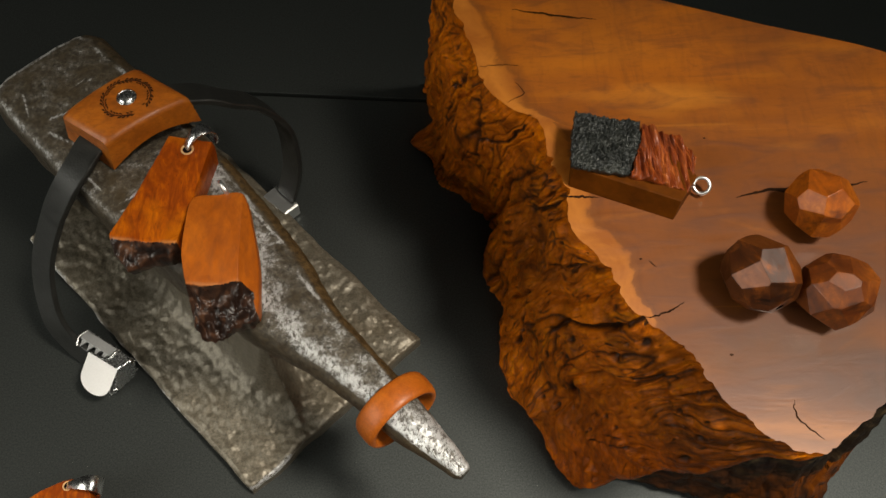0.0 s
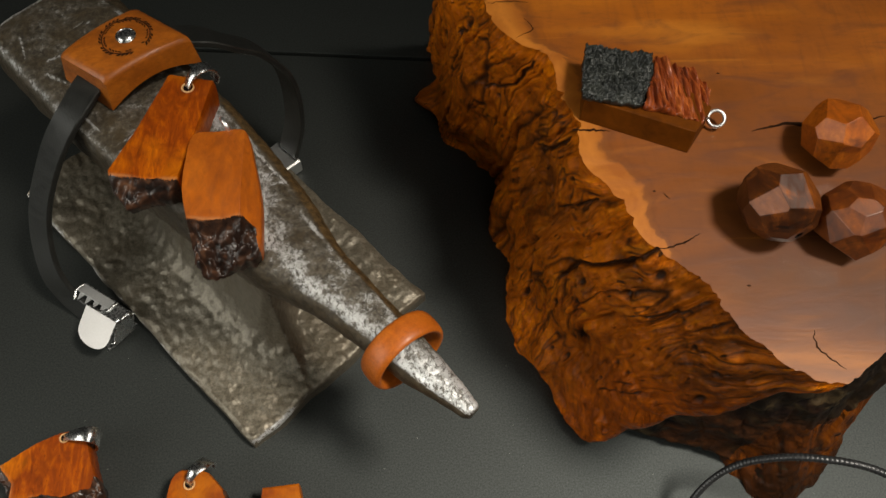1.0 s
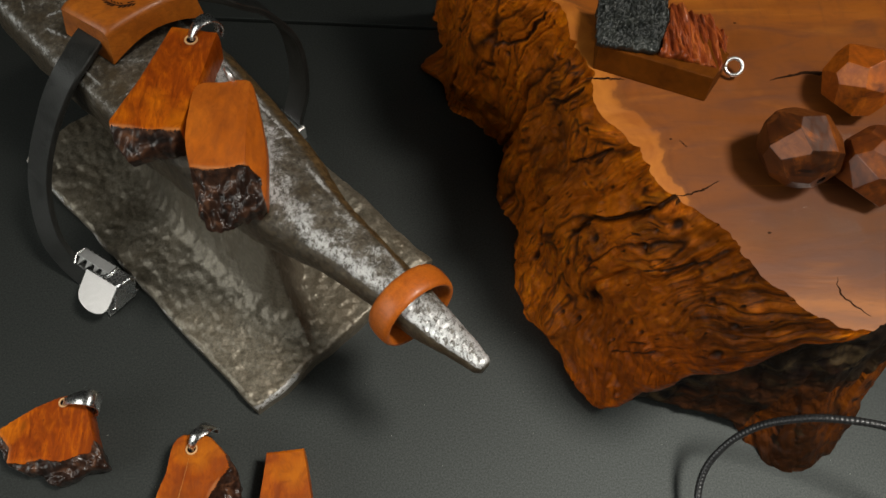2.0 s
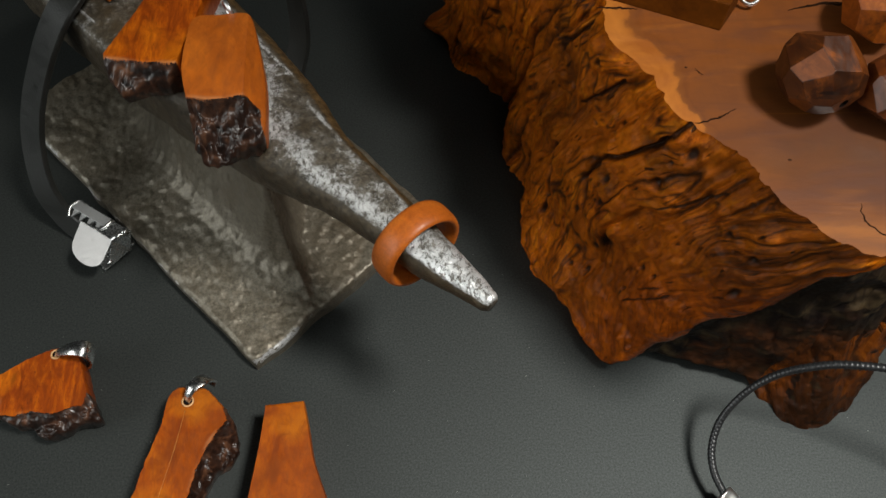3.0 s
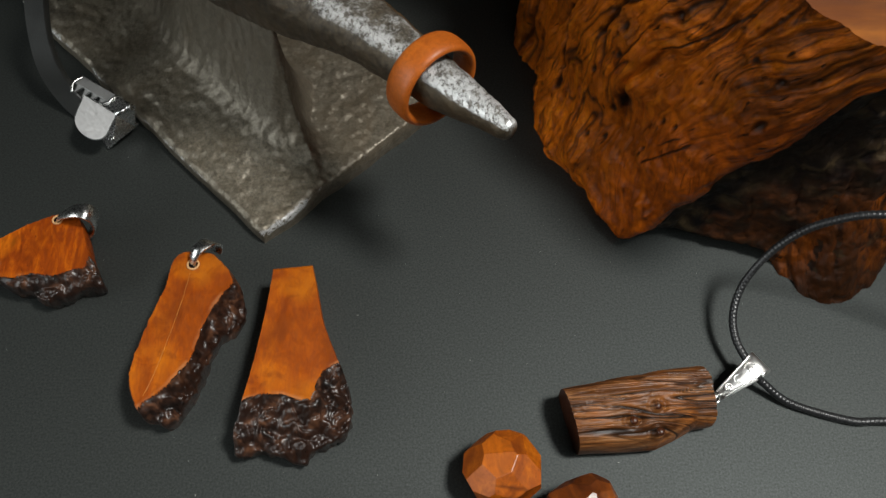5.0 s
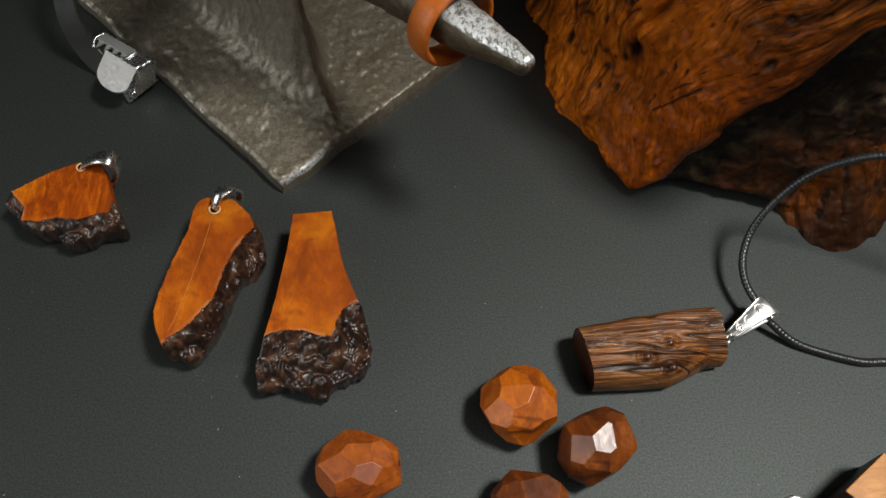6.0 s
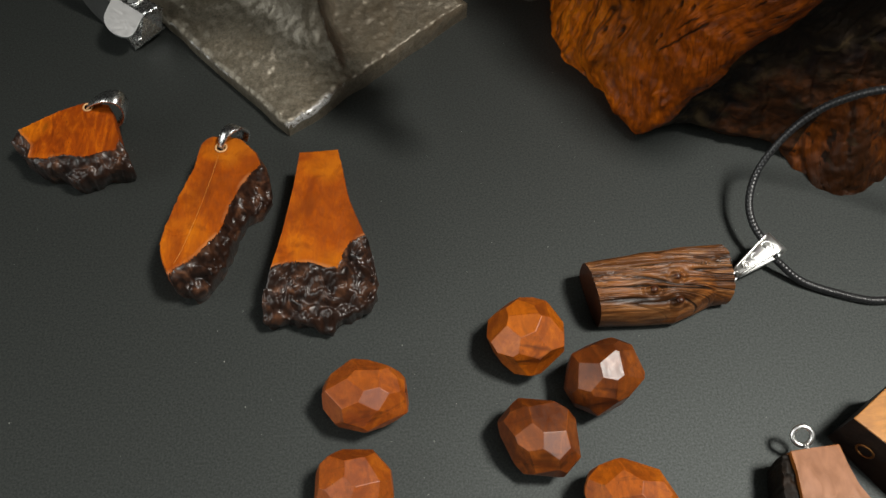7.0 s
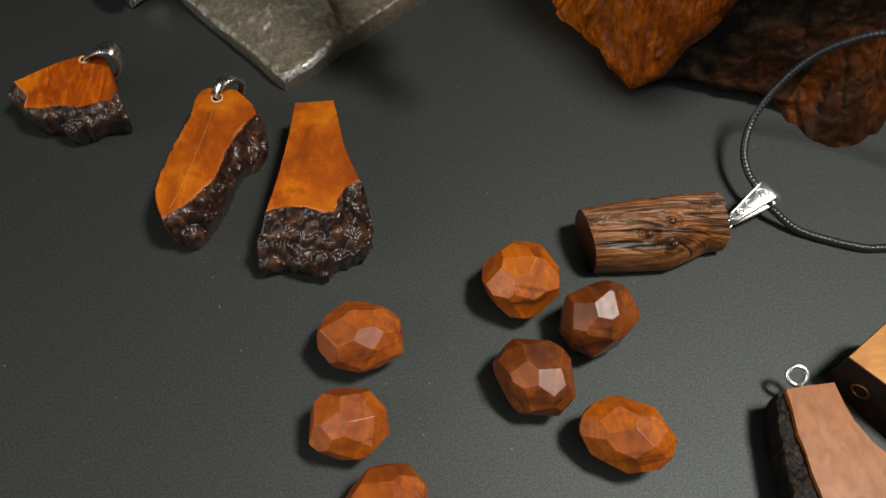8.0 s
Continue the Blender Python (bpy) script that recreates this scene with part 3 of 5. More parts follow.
def burl_slab():
    n, levels, k = 960, 170, len(SLAB_TOP)
    top, foot = ring_line(SLAB_TOP, n), ring_line(SLAB_FOOT, n)
    slab = thing("burl_slab", mm(135, 70, 0), "thick polished burl wood slab with raw live edge lying on the board", "wood slab")
    rng = random.Random(3)
    pits = [[] for _ in range(k)]
    eyes = [(10.0, 60, 1.5), (11.3, 74, 1.4), (11.5, 88, 1.5), (10.3, 52, 1.7), (9.8, 41, 1.3), (7.3, 64, 1.4), (5.5, 80, 1.6), (6.1, 87, 1.5), (8.1, 85, 1.6), (3.6, 46, 2.0), (7.8, 11, 1.5), (13.3, 76, 1.2), (14.5, 64, 1.5), (11.2, 40, 2.6), (11.0, 35, 1.8), (12.5, 33, 0.7), (13.1, 38, 0.7)]
    eyes += [(rng.uniform(2, 15), rng.uniform(8, 88), rng.uniform(0.4, 1.3)) for _ in range(26)]
    for st, z, r in eyes:
        for cell in {int(st - 0.3), int(st), int(st + 0.3)}:
            pits[cell].append((st, z, r, rng.uniform(1.1, 1.8)))
    # open cracks and folds: station and height of their points, half width, depth
    folds = [([(11.1, 94), (10.7, 83), (10.2, 74), (9.6, 64), (9.4, 51)], 1.1, 3.0), ([(9.0, 88), (8.5, 76), (8.0, 66)], 0.7, 1.4), ([(8.0, 46), (8.1, 42), (8.5, 34), (8.9, 19)], 1.1, 2.2),
             ([(7.1, 93), (6.9, 85), (6.6, 76), (6.0, 68)], 0.8, 1.8), ([(2.0, 84), (1.7, 61), (1.95, 44)], 0.7, 1.6),
             ([(4.6, 90), (4.3, 72), (3.6, 58)], 0.7, 1.2), ([(12.6, 84), (12.0, 72), (11.4, 62)], 0.5, 0.8), ([(13.6, 46), (13.2, 37), (12.8, 30)], 0.5, 0.9), ([(13.2, 45), (12.8, 38)], 0.4, 0.7)]

    # knobs that swell out of the flank: station, height, radius, rise
    knobs = [(14.4, 71, 3.5, 1.3), (13.8, 19, 1.5, 1.2), (14.5, 18, 1.5, 1.1), (11.0, 13, 3.6, 1.6), (14.4, 35, 2.6, 0.8), (15.2, 60, 2.2, 0.9)]

    def fold_at(st, z):
        best = deep = 0.0
        for line, wide, depth in folds:
            lo, hi = min(p[0] for p in line), max(p[0] for p in line)
            if not lo - 0.4 < st < hi + 0.4:
                continue
            for (sa, za), (sb, zb) in zip(line, line[1:]):
                ax, bx, x = sa * 9.5, sb * 9.5, st * 9.5
                q = max(0.0, min(1.0, ((x - ax) * (bx - ax) + (z - za) * (zb - za)) / ((bx - ax) ** 2 + (zb - za) ** 2)))
                d = math.hypot(x - ax - q * (bx - ax), z - za - q * (zb - za))
                v = max(0.0, 1 - d / wide)
                if v > best:
                    best, deep = v, v * depth
        return best, deep

    around = [0.0]
    for i in range(n):
        around.append(around[-1] + ((top[i] + foot[i]) / 2 - (top[i - 1] + foot[i - 1]) / 2).length)
    rings, hollow_and_shade, red, brown, zone, grain = [], [], [], [], [], []
    for lv in range(levels + 1):
        f = lv / levels
        z = f * SLAB_H
        soft = min(1.0, (SLAB_H - z) / 5.0)
        row = []
        for i in range(n):
            st = i / n * k
            p = foot[i].lerp(top[i], f)
            ahead, behind = (foot[(i + 3) % n].lerp(top[(i + 3) % n], f), foot[i - 3].lerp(top[i - 3], f))
            out = Vector(((ahead - behind).y, -(ahead - behind).x, 0)).normalized()
            at = Vector((p.x, p.y, z))
            u = around[i + 1]
            barked = 16.0 < st < 26
            back = 23 < st < 29.5
            # fibres run down the flank, slanting and winding
            wind = 6.0 * rough((u * 0.035, z * 0.025, 1.0), 1, 2) + 1.3 * rough((u * 0.12, z * 0.08, 7.0), 1, 2)
            slant = 0.12 + 0.16 * max(0.0, min(1.0, (st - 7) / 7))
            turn = 0.5 * max(0.0, min(1.0, (st - 9) / 3.5))
            a, b = u - slant * max(z - 45, 0) + turn * min(z - 45, 0) + wind, (z + 3 * rough((u * 0.06, z * 0.06, 4.0), 1, 2)) * 0.17
            g = relief = 0.0
            if not back:
                for freq, wide, seed, deep in ((0.06, 0.08, 1.3, 1.7), (0.15, 0.10, 5.9, 0.7), (0.5, 0.14, 8.2, 0.25)):
                    v = noise.noise(Vector((a * freq, b * freq * 0.95, seed)))
                    cutin = max(0.0, 1 - abs(v) / wide)
                    relief -= deep * cutin - deep * 0.9 * v
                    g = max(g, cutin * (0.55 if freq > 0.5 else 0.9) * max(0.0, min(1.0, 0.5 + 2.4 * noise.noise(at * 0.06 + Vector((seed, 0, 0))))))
            if st > 18:
                relief *= 0.35
            if 10.5 < st <= 18:
                calm = 1 - 0.75 * min(1, (st - 10.5) / 2) * max(0.0, min(1.0, (62 + 10 * max(0.0, st - 12.5) - z) / 20))
                relief *= calm
                g *= calm
            lump = rough(at, 0.055, 3)
            small = rough(at, 0.35, 2)
            d = 2.6 * lump * (0.35 + 0.65 * soft) + relief * (0.5 + 0.5 * soft) + 0.35 * small
            for pst, pz, pr, long in pits[int(st)]:
                r = math.hypot((st - pst) * 9.5 / pr, (z - pz) / (pr * long))
                if r < 1.7:
                    d += 0.2 * max(0, 1 - abs(r - 1.2) / 0.5) - 1.2 * max(0.0, 1 - r)
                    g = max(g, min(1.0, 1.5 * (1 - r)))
            wob = 0.12 * rough((u * 0.2, z * 0.2, 2.0), 1, 2)
            cut, deep = fold_at(st + wob, z + 8 * wob) if st < 16 else (0.0, 0.0)
            d -= deep * (1.0 if z < 88 else 0.35)
            if 4 < st < 15.5 and z > 86:
                d += 0.55 * noise.noise(Vector((a * 0.42, 0.5, 3.0))) * min(1, (z - 86) / 4)
            if 11 < st < 15.8 and z > 66:
                tooth = 1.2 * max(0.0, noise.noise(Vector((a * 0.55, z * 0.02, 9.0)))) * min(1.0, (z - 66) / 14) * min(1.0, (st - 11) / 1.2)
                d -= tooth
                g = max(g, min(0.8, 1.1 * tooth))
            for kst, kz, kr, high in knobs:
                if abs(st - kst) < 1.2:
                    d += high * math.exp(-(((st - kst) * 9.5) ** 2 + (z - kz) ** 2) / kr ** 2)
            if barked:
                edge = min(1, (st - 16.0) / 0.5)
                d -= edge * (2.0 * math.sin(math.pi * f) * (1.2 if st < 22 else 0.4)) + (1.0 if z > 34 else 0.3) * lumps(at, 0.12, 3) * edge
            if st < 2.6 and z < 30:
                d += 11.0 * math.exp(-((z - 6) / 5.0) ** 2 - ((st - 1.6) / 0.26) ** 2)
            if back:
                d *= 0.12
            if 10 < st < 19.8 and z < 5:
                d -= (6.0 if st > 15.8 else 2.5) * (1 - z / 5) * min(1.0, st - 10) * min(1.0, (19.8 - st) / 0.5)
            q = p + out * d
            row.append(mm(q.x, q.y, max(z + 0.4 * small * soft + (0.35 if lv == levels else 0.0), 0)))
            # past station 18 the shade under the overhang is put into this mask too
            hollow_and_shade.append(min(1, max(min(1, 1.6 * cut), g * soft, 0.70 + 0.3 * lump if st > 18 else 0.0)))
            if barked:
                red.append(max(0.0, min(1.0, (st - 17.5 + 0.5 * small) / 0.8)) * max(0.06, min(1.0, (42 - z) / 20 + 0.6 * lump)))
            else:
                red.append(max(0, min(1, (st - 10.6) / 2.2)) * max(0.08, min(1, (66 + 9 * max(0.0, st - 12.5) - z) / 24 + 0.5 * lump)) * 0.92)
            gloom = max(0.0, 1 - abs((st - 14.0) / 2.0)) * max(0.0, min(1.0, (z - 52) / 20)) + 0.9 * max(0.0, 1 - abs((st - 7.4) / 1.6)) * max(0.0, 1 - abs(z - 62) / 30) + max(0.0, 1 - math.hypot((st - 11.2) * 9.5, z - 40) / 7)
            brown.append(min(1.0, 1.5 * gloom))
            grain.extend((a, b * 0.95, at.z * 0.01))
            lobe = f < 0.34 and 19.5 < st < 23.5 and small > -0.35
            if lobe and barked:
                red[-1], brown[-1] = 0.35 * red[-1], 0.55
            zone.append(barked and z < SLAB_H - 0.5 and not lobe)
        rings.append(row)
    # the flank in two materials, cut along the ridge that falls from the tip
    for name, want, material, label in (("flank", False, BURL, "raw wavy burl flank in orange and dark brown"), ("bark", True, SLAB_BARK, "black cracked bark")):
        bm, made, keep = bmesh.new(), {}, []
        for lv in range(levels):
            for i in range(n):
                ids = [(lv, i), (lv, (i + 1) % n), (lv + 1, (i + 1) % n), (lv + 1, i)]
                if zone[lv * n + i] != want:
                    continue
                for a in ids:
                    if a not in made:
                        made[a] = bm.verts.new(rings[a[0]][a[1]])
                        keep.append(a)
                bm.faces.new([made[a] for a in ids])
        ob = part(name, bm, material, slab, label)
        set_floats(ob, "hollow_and_shade", [hollow_and_shade[a[0] * n + a[1]] for a in keep])
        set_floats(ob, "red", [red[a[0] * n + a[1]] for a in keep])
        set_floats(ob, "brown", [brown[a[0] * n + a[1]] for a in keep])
        way = ob.data.attributes.new("grain", "FLOAT_VECTOR", "POINT")
        way.data.foreach_set("vector", np.array([grain[3 * (a[0] * n + a[1]) + c] for a in keep for c in range(3)], dtype=np.float32))
    # the sanded face
    centre, steps = mm(140, 72, SLAB_H), [0, 0.004, 0.012, 0.025, 0.04, 0.055, 0.07, 0.085, 0.1, 0.12, 0.14, 0.17, 0.2, 0.25, 0.3, 0.4, 0.5, 0.65, 0.8, 0.93]
    rows, rim, tip_dark = [], [], []
    mild = [sum((rings[-1][(i + q) % n] for q in range(-14, 15)), Vector((0, 0, 0))) / 29 for i in range(n)]
    for f in steps:
        row = []
        for i in range(n):
            st = i / n * k
            p = rings[-1][i].lerp(mild[i], min(1.0, f / 0.03)).lerp(centre, f)
            # the heartwood is coloured darker towards the tip
            tip_dark.append(max(0.0, 1 - math.hypot((p.x - 0.155) * 0.8, p.y - 0.012) / 0.095))
            p.z = 0.001 * (SLAB_H + 0.35)
            row.append(p)
            wide = 9.0 if st < 4.5 else (5.5 if st < 10 else max(0.25, 5.5 - 2.0 * (st - 9.5)))
            if st > 16:
                wide = 0.6 if st < 28.5 else 0.6 + 8.4 * (st - 28.5) / 1.5
            away = (rings[-1][i] - p).length * 1000 * 0.8
            rim.append(max(min(1.0, st - 11.0), min(1.0, 0.45 * away / wide)) if not 16.5 < st < 28.5 else 1.0)
        rows.append(row)
    top_face = skin(rows[::-1], caps=False)
    top_face.verts.ensure_lookup_table()
    top_face.faces.new([top_face.verts[i] for i in range(n)])
    ob = part("face", top_face, SLAB_FACE, slab, "sanded and oiled face with a pale sapwood rim", smooth=False)
    set_floats(ob, "tip_dark", [r for row in range(len(steps) - 1, -1, -1) for r in tip_dark[row * n:(row + 1) * n]])
    set_floats(ob, "rim", [r for row in range(len(steps) - 1, -1, -1) for r in rim[row * n:(row + 1) * n]])
    # drying cracks in the face
    def crack(points, width, seed):
        line = bend([mm(x, y, SLAB_H + 0.36) for x, y in points], 40)
        left, right = [], []
        for j, p in enumerate(line):
            way = (line[min(j + 1, 39)] - line[max(j - 1, 0)]).normalized()
            side = Vector((-way.y, way.x, 0))
            w = 0.0005 * width * (0.25 + math.sin(math.pi * j / 39)) * (0.6 + 0.8 * abs(rough((j * 0.4, seed, 0), 1.0, 2)))
            p = p + side * 0.0004 * rough((j * 0.25, seed, 5), 1.0, 3)
            left.append(p + side * w)
            right.append(p - side * w)
        bm = bmesh.new()
        a, b, low = [bm.verts.new(p) for p in left], [bm.verts.new(p) for p in right], [bm.verts.new((x + y) / 2 + Vector((0, 0, 0.00012))) for x, y in zip(left, right)]
        for j in range(39):
            bm.faces.new((a[j], a[j + 1], low[j + 1], low[j]))
            bm.faces.new((low[j], low[j + 1], b[j + 1], b[j]))
        part("crack", bm, CRACK, slab, "thin dark drying crack")
    crack([(90, 67.2), (95, 66.8), (100, 66.4)], 0.8, 1)
    crack([(137, 64.4), (145, 66.2), (153, 66.5), (164, 66.6), (174, 67.4)], 1.3, 2)
    crack([(137.6, 8.6), (137.4, 4.5), (140, 1.0), (142.5, -1.2)], 0.5, 3)
    crack([(84, 133.8), (92, 132), (102, 129.8), (109, 129)], 0.9, 4)
    crack([(105.5, 31.4), (109, 31.6), (114, 33.4), (117, 35)], 0.5, 5)
    crack([(72, 112), (78, 112.6), (84, 112)], 0.35, 6)
    crack([(79, 99), (84, 102), (82, 106)], 0.3, 7)
    crack([(110, 47), (111.5, 45)], 0.35, 8)
    for x, y, r in ((125.5, 20.5, 0.5), (132.5, 84, 0.4), (108, 47.5, 0.4)):
        ringp = [mm(x + r * math.cos(a) * (1 + 0.4 * rough((x, a, 0), 1, 2)), y + 0.6 * r * math.sin(a), SLAB_H + 0.40) for a in [j * 2 * math.pi / 14 for j in range(14)]]
        bm = bmesh.new()
        bm.faces.new([bm.verts.new(p) for p in ringp])
        part("knot", bm, BURNT, slab, "small dark pin knot")
    return slab


# ---- the small anvil ----
ANVIL = Vector((0.0, 0.065, 0.0))
AXIS, ACROSS, UP = Vector((0.667, -0.745, 0)).normalized(), Vector((0.745, 0.667, 0)).normalized(), Vector((0, 0, 1))


def on_bar(s, w, z):
    return ANVIL + AXIS * (s * 0.001) + ACROSS * (w * 0.001) + UP * (z * 0.001)


def between(x, table):
    """Smooth reading of a table of rows (x, values...)."""
    if x <= table[0][0]:
        return table[0][1:]
    for a, b in zip(table, table[1:]):
        if x <= b[0]:
            t = (x - a[0]) / (b[0] - a[0])
            return tuple(p + (q - p) * t for p, q in zip(a[1:], b[1:]))
    return table[-1][1:]


def anvil():
    body = thing("stake_anvil", ANVIL, "hand-forged iron bench anvil with rubbed horn and hammered base plate", "anvil")
    # station: left edge, right edge, top, underside, squareness
    bar = [(-104, -11, 15, 68, 56, 3.5), (-102, -16, 21, 70, 53, 4), (-97, -18.3, 23.0, 71, 51, 4.5), (-60, -18.6, 22.4, 71.3, 50, 5), (-30, -17, 21.4, 71.3, 49, 5), (-4, -14, 19, 71.3, 49, 4.2), (11, -12.3, 16.6, 71.2, 51, 3.4),
           (22, -10.4, 14, 71, 53.5, 2.8), (32, -7.6, 11.6, 70.8, 55, 2.4), (42, -5.2, 10.7, 70.6, 56.2, 2.2), (56, -3.8, 9.8, 70.4, 57.3, 2.1), (68, -2.6, 8.7, 70.0, 59, 2.0), (80, -0.6, 7.2, 69.5, 61.5, 2.0),
           (86, 0.6, 6.0, 69.0, 63.0, 2.0), (87.2, 1.6, 5.2, 68.3, 63.8, 2.0)]
    n, m = 150, 420
    rings, worn, rusty = [], [], []
    # scratches in the top: two ends along and across the bar, half width
    scars = [(-78, -9, -74, 4, 0.35), (-74, -12, -60, -8, 0.45), (-70, -3, -66, 6, 0.3), (-86, 2, -82, 9, 0.3), (-60, -14, -46, -13, 0.4), (-38, -12, -34, 3, 0.35), (-36, -13, -31, -7, 0.4), (-30, -15, -18, -13, 0.4), (-2, 6, 1, 15, 0.3), (3, 10, 5, 16, 0.45), (-92, -10, -84, -13, 0.35), (-12, 14, 6, 13.6, 0.3)]

    def scar_at(along, over):
        best = 0.0
        for sa_, wa_, sb_, wb_, wide in scars:
            ds, dw = sb_ - sa_, wb_ - wa_
            q = max(0.0, min(1.0, ((along - sa_) * ds + (over - wa_) * dw) / (ds * ds + dw * dw)))
            best = max(best, 1 - math.hypot(along - sa_ - q * ds, over - wa_ - q * dw) / (1.5 * wide))
        return best
    for j in range(m + 1):
        s = -104 + 191.2 * j / m
        lo, hi, zt, zb, sq = between(s, bar)
        row = []
        for i in range(n):
            a = 2 * math.pi * i / n
            ca, sa = math.cos(a), math.sin(a)
            keen = max(sq, min(2.7, 2.7 - 0.02 * (s - 30))) if ca > 0 and sa > 0 else sq
            c = math.copysign(abs(ca) ** (2 / keen), ca)
            h = math.copysign(abs(sa) ** (2 / keen), sa)
            w, z = (lo + hi) / 2 + c * (hi - lo) / 2, (zt + zb) / 2 + h * (zt - zb) / 2
            at = Vector((s, w, z))
            d = 0.5 * rough(at, 0.07, 3) + 0.22 * rough(at, 0.3, 3)
            row.append(on_bar(s + 0.3 * rough(at + Vector((9, 9, 9)), 0.2, 2), w + ca * d, z + sa * d))
            # the bright band is rubbed metal with the crest's glints put into the mask
            crest = max(0.0, sa) ** 1.3 * 0.10 + (0.10 * max(0.0, 1 - abs(ca - (0.28 if s < -5 else 0.28 - 0.020 * min(s + 5, 40))) / 0.36) if sa > 0 and s > -45 else 0.0)
            edge = 0.15 * (0.6 + 0.9 * rough((s, 3, 1), 0.11, 3)) * max(0, 1 - abs(ca - 0.52 - 0.08 * rough((s, 0, 4), 0.08, 2)) / 0.10) if sa > 0 and s < 30 else 0.0
            left = 0.16 * max(0, 1 - abs(ca + 0.80) / 0.2) * max(0.0, min(1.0, (-20 - s) / 30)) if sa > 0 else 0.0
            rusty.append(0.9 * max(0.0, min(1.0, (ca - 0.58) / 0.10)) * (1 if -30 < s < 58 else 0.35))
            flank = 0.22 * max(0.0, min(1.0, (-0.74 - ca) / 0.14)) if s > 0 else 0.0
            worn.append((0.10 if s < -101 else 0.0) + (-0.03 if s < 5 else (-0.045 + 0.0020 * (s - 5) if s < 64 else min(0.17, 0.073 + 0.010 * (s - 64)))) * (1 if sa > -0.1 else 0.2) + crest + edge + left - flank - 0.075 - (0.26 * max(0.0, min(1.0, (ca - 0.60) / 0.12)) if s < 64 else 0.0) + (0.16 * max(0.0, scar_at(s, w)) if sa > 0 else 0.0))
        rings.append(row)
    ob = part("horn_bar", skin(rings), HORN_IRON, body, "iron bar drawn out to a horn, rubbed bright towards its tip")
    set_floats(ob, "worn", worn)
    set_floats(ob, "rust", rusty)
    # base plate
    a, b, c = mm(-4.6, 14.6, 0), mm(52.6, 64.2, 0), mm(-91, 113, 0)
    nu, nv = 190, 230
    eu, ev = b - a, c - a

    # the arris that climbs from the plate to the bar: along, across, height
    arris = [(-60, -4.5, 52), (10, -5.0, 52), (11.2, -5.4, 42), (12.6, -5.9, 31), (14.6, -6.5, 23.5), (17.6, -7.4, 17.5), (21.5, -8.6, 12.6), (26, -10, 9.2), (30, -11, 7.6), (36, -12, 7.4)]

    def plate_top(u, v, p):
        near_ab, near_ac, near_far = v * 132, u * 74, (1 - u) * 74
        chip = max(0.0, 1 - near_ab / max(0.5, 1.5 + 1.5 * rough(p, 260, 2))) * max(0.0, 1 - near_ac / 30)
        flat = 5.4 + 2.0 * min(1, near_ac / 20) ** 0.8
        along, over = (p - ANVIL).dot(AXIS) * 1000, (p - ANVIL).dot(ACROSS) * 1000
        ridge, high = between(along, arris)
        rise = max(0.0, high - flat)
        back = max(0.0, min(1.0, (along + 75) / 50))
        back = back * back * (3 - 2 * back)
        if over < ridge:
            # the near face sweeps up from the edge without a break
            climb = max(0.0, min(1.0, (over + 36) / (ridge + 36)))
            z = flat + rise * back * (0.12 * climb + 0.88 * climb ** (4.2 + 0.08 * min(rise, 40)))
        else:
            # behind the arris the stem is hollowed and falls to the plate
            wide = 5.0 + 12.0 * max(0.0, min(1.0, (14 - along) / 12)) + 4 * (1 - min(1.0, rise / 30))
            drop = max(0.0, min(1.0, (over - ridge) / wide))
            z = flat + rise * back * max(0.0, 1 - drop) ** 1.7 - 1.0 * math.sin(math.pi * drop) * min(1.0, rise / 12)
        z *= 0.94 + 0.06 * min(1.0, near_ab / 0.8) ** 0.5
        z *= 0.82 + 0.18 * min(1.0, near_ac / 1.2)
        z *= 0.80 + 0.20 * min(1.0, near_far / 3)
        lift, q = max(0.0, z - flat - 1), Vector((p.x, p.y, 0.001 * z))
        return z - 1.6 * chip + 0.55 * rough(q, 160, 2) / (1 + 0.2 * lift) + 0.28 * rough(q, 420, 2) / (1 + 1.5 * lift)

    rows = []
    for i in range(nu + 1):
        row = []
        for j in range(nv + 1):
            u, v = i / nu, j / nv
            p = a + eu * u + ev * v
            p += 0.0012 * Vector((rough(p, 60, 2), rough(p + Vector((1, 1, 1)), 60, 2), 0))
            p.z = 0.001 * plate_top(u, v, p)
            row.append(p)
        rows.append(row)
    bm = bmesh.new()
    g = [[bm.verts.new(p) for p in row] for row in rows]
    for i in range(nu):
        for j in range(nv):
            bm.faces.new((g[i][j], g[i + 1][j], g[i + 1][j + 1], g[i][j + 1]))
    border = [g[i][0] for i in range(nu)] + [g[nu][j] for j in range(nv)] + [g[i][nv] for i in range(nu, 0, -1)] + [g[0][j] for j in range(nv, 0, -1)]
    mid = [bm.verts.new((v.co.x, v.co.y, v.co.z * 0.45)) for v in border]
    low = [bm.verts.new((v.co.x, v.co.y, 0.0)) for v in border]
    for up_row, down_row in ((border, mid), (mid, low)):
        for i in range(len(border)):
            k = (i + 1) % len(border)
            bm.faces.new((up_row[i], up_row[k], down_row[k], down_row[i]))
    bm.faces.new(low)
    count = len(bm.verts)
    wear = [0.0] * count
    for index, v in enumerate(bm.verts):
        u = (v.co - a).dot(eu) / eu.length_squared
        w = (v.co - a).dot(ev) / ev.length_squared
        wear[index] = -0.13
        if v.co.z > 0.0036:
            wear[index] += 0.34 * max(0, 1 - w * 132 / 2.4) * max(0, 1 - u * 74 / 30) + 0.15 * max(0, 1 - u * 74 / 1.2) + 0.08 * max(0, 1 - w * 132 / 1.2)
        along, over = (v.co - ANVIL).dot(AXIS) * 1000, (v.co - ANVIL).dot(ACROSS) * 1000
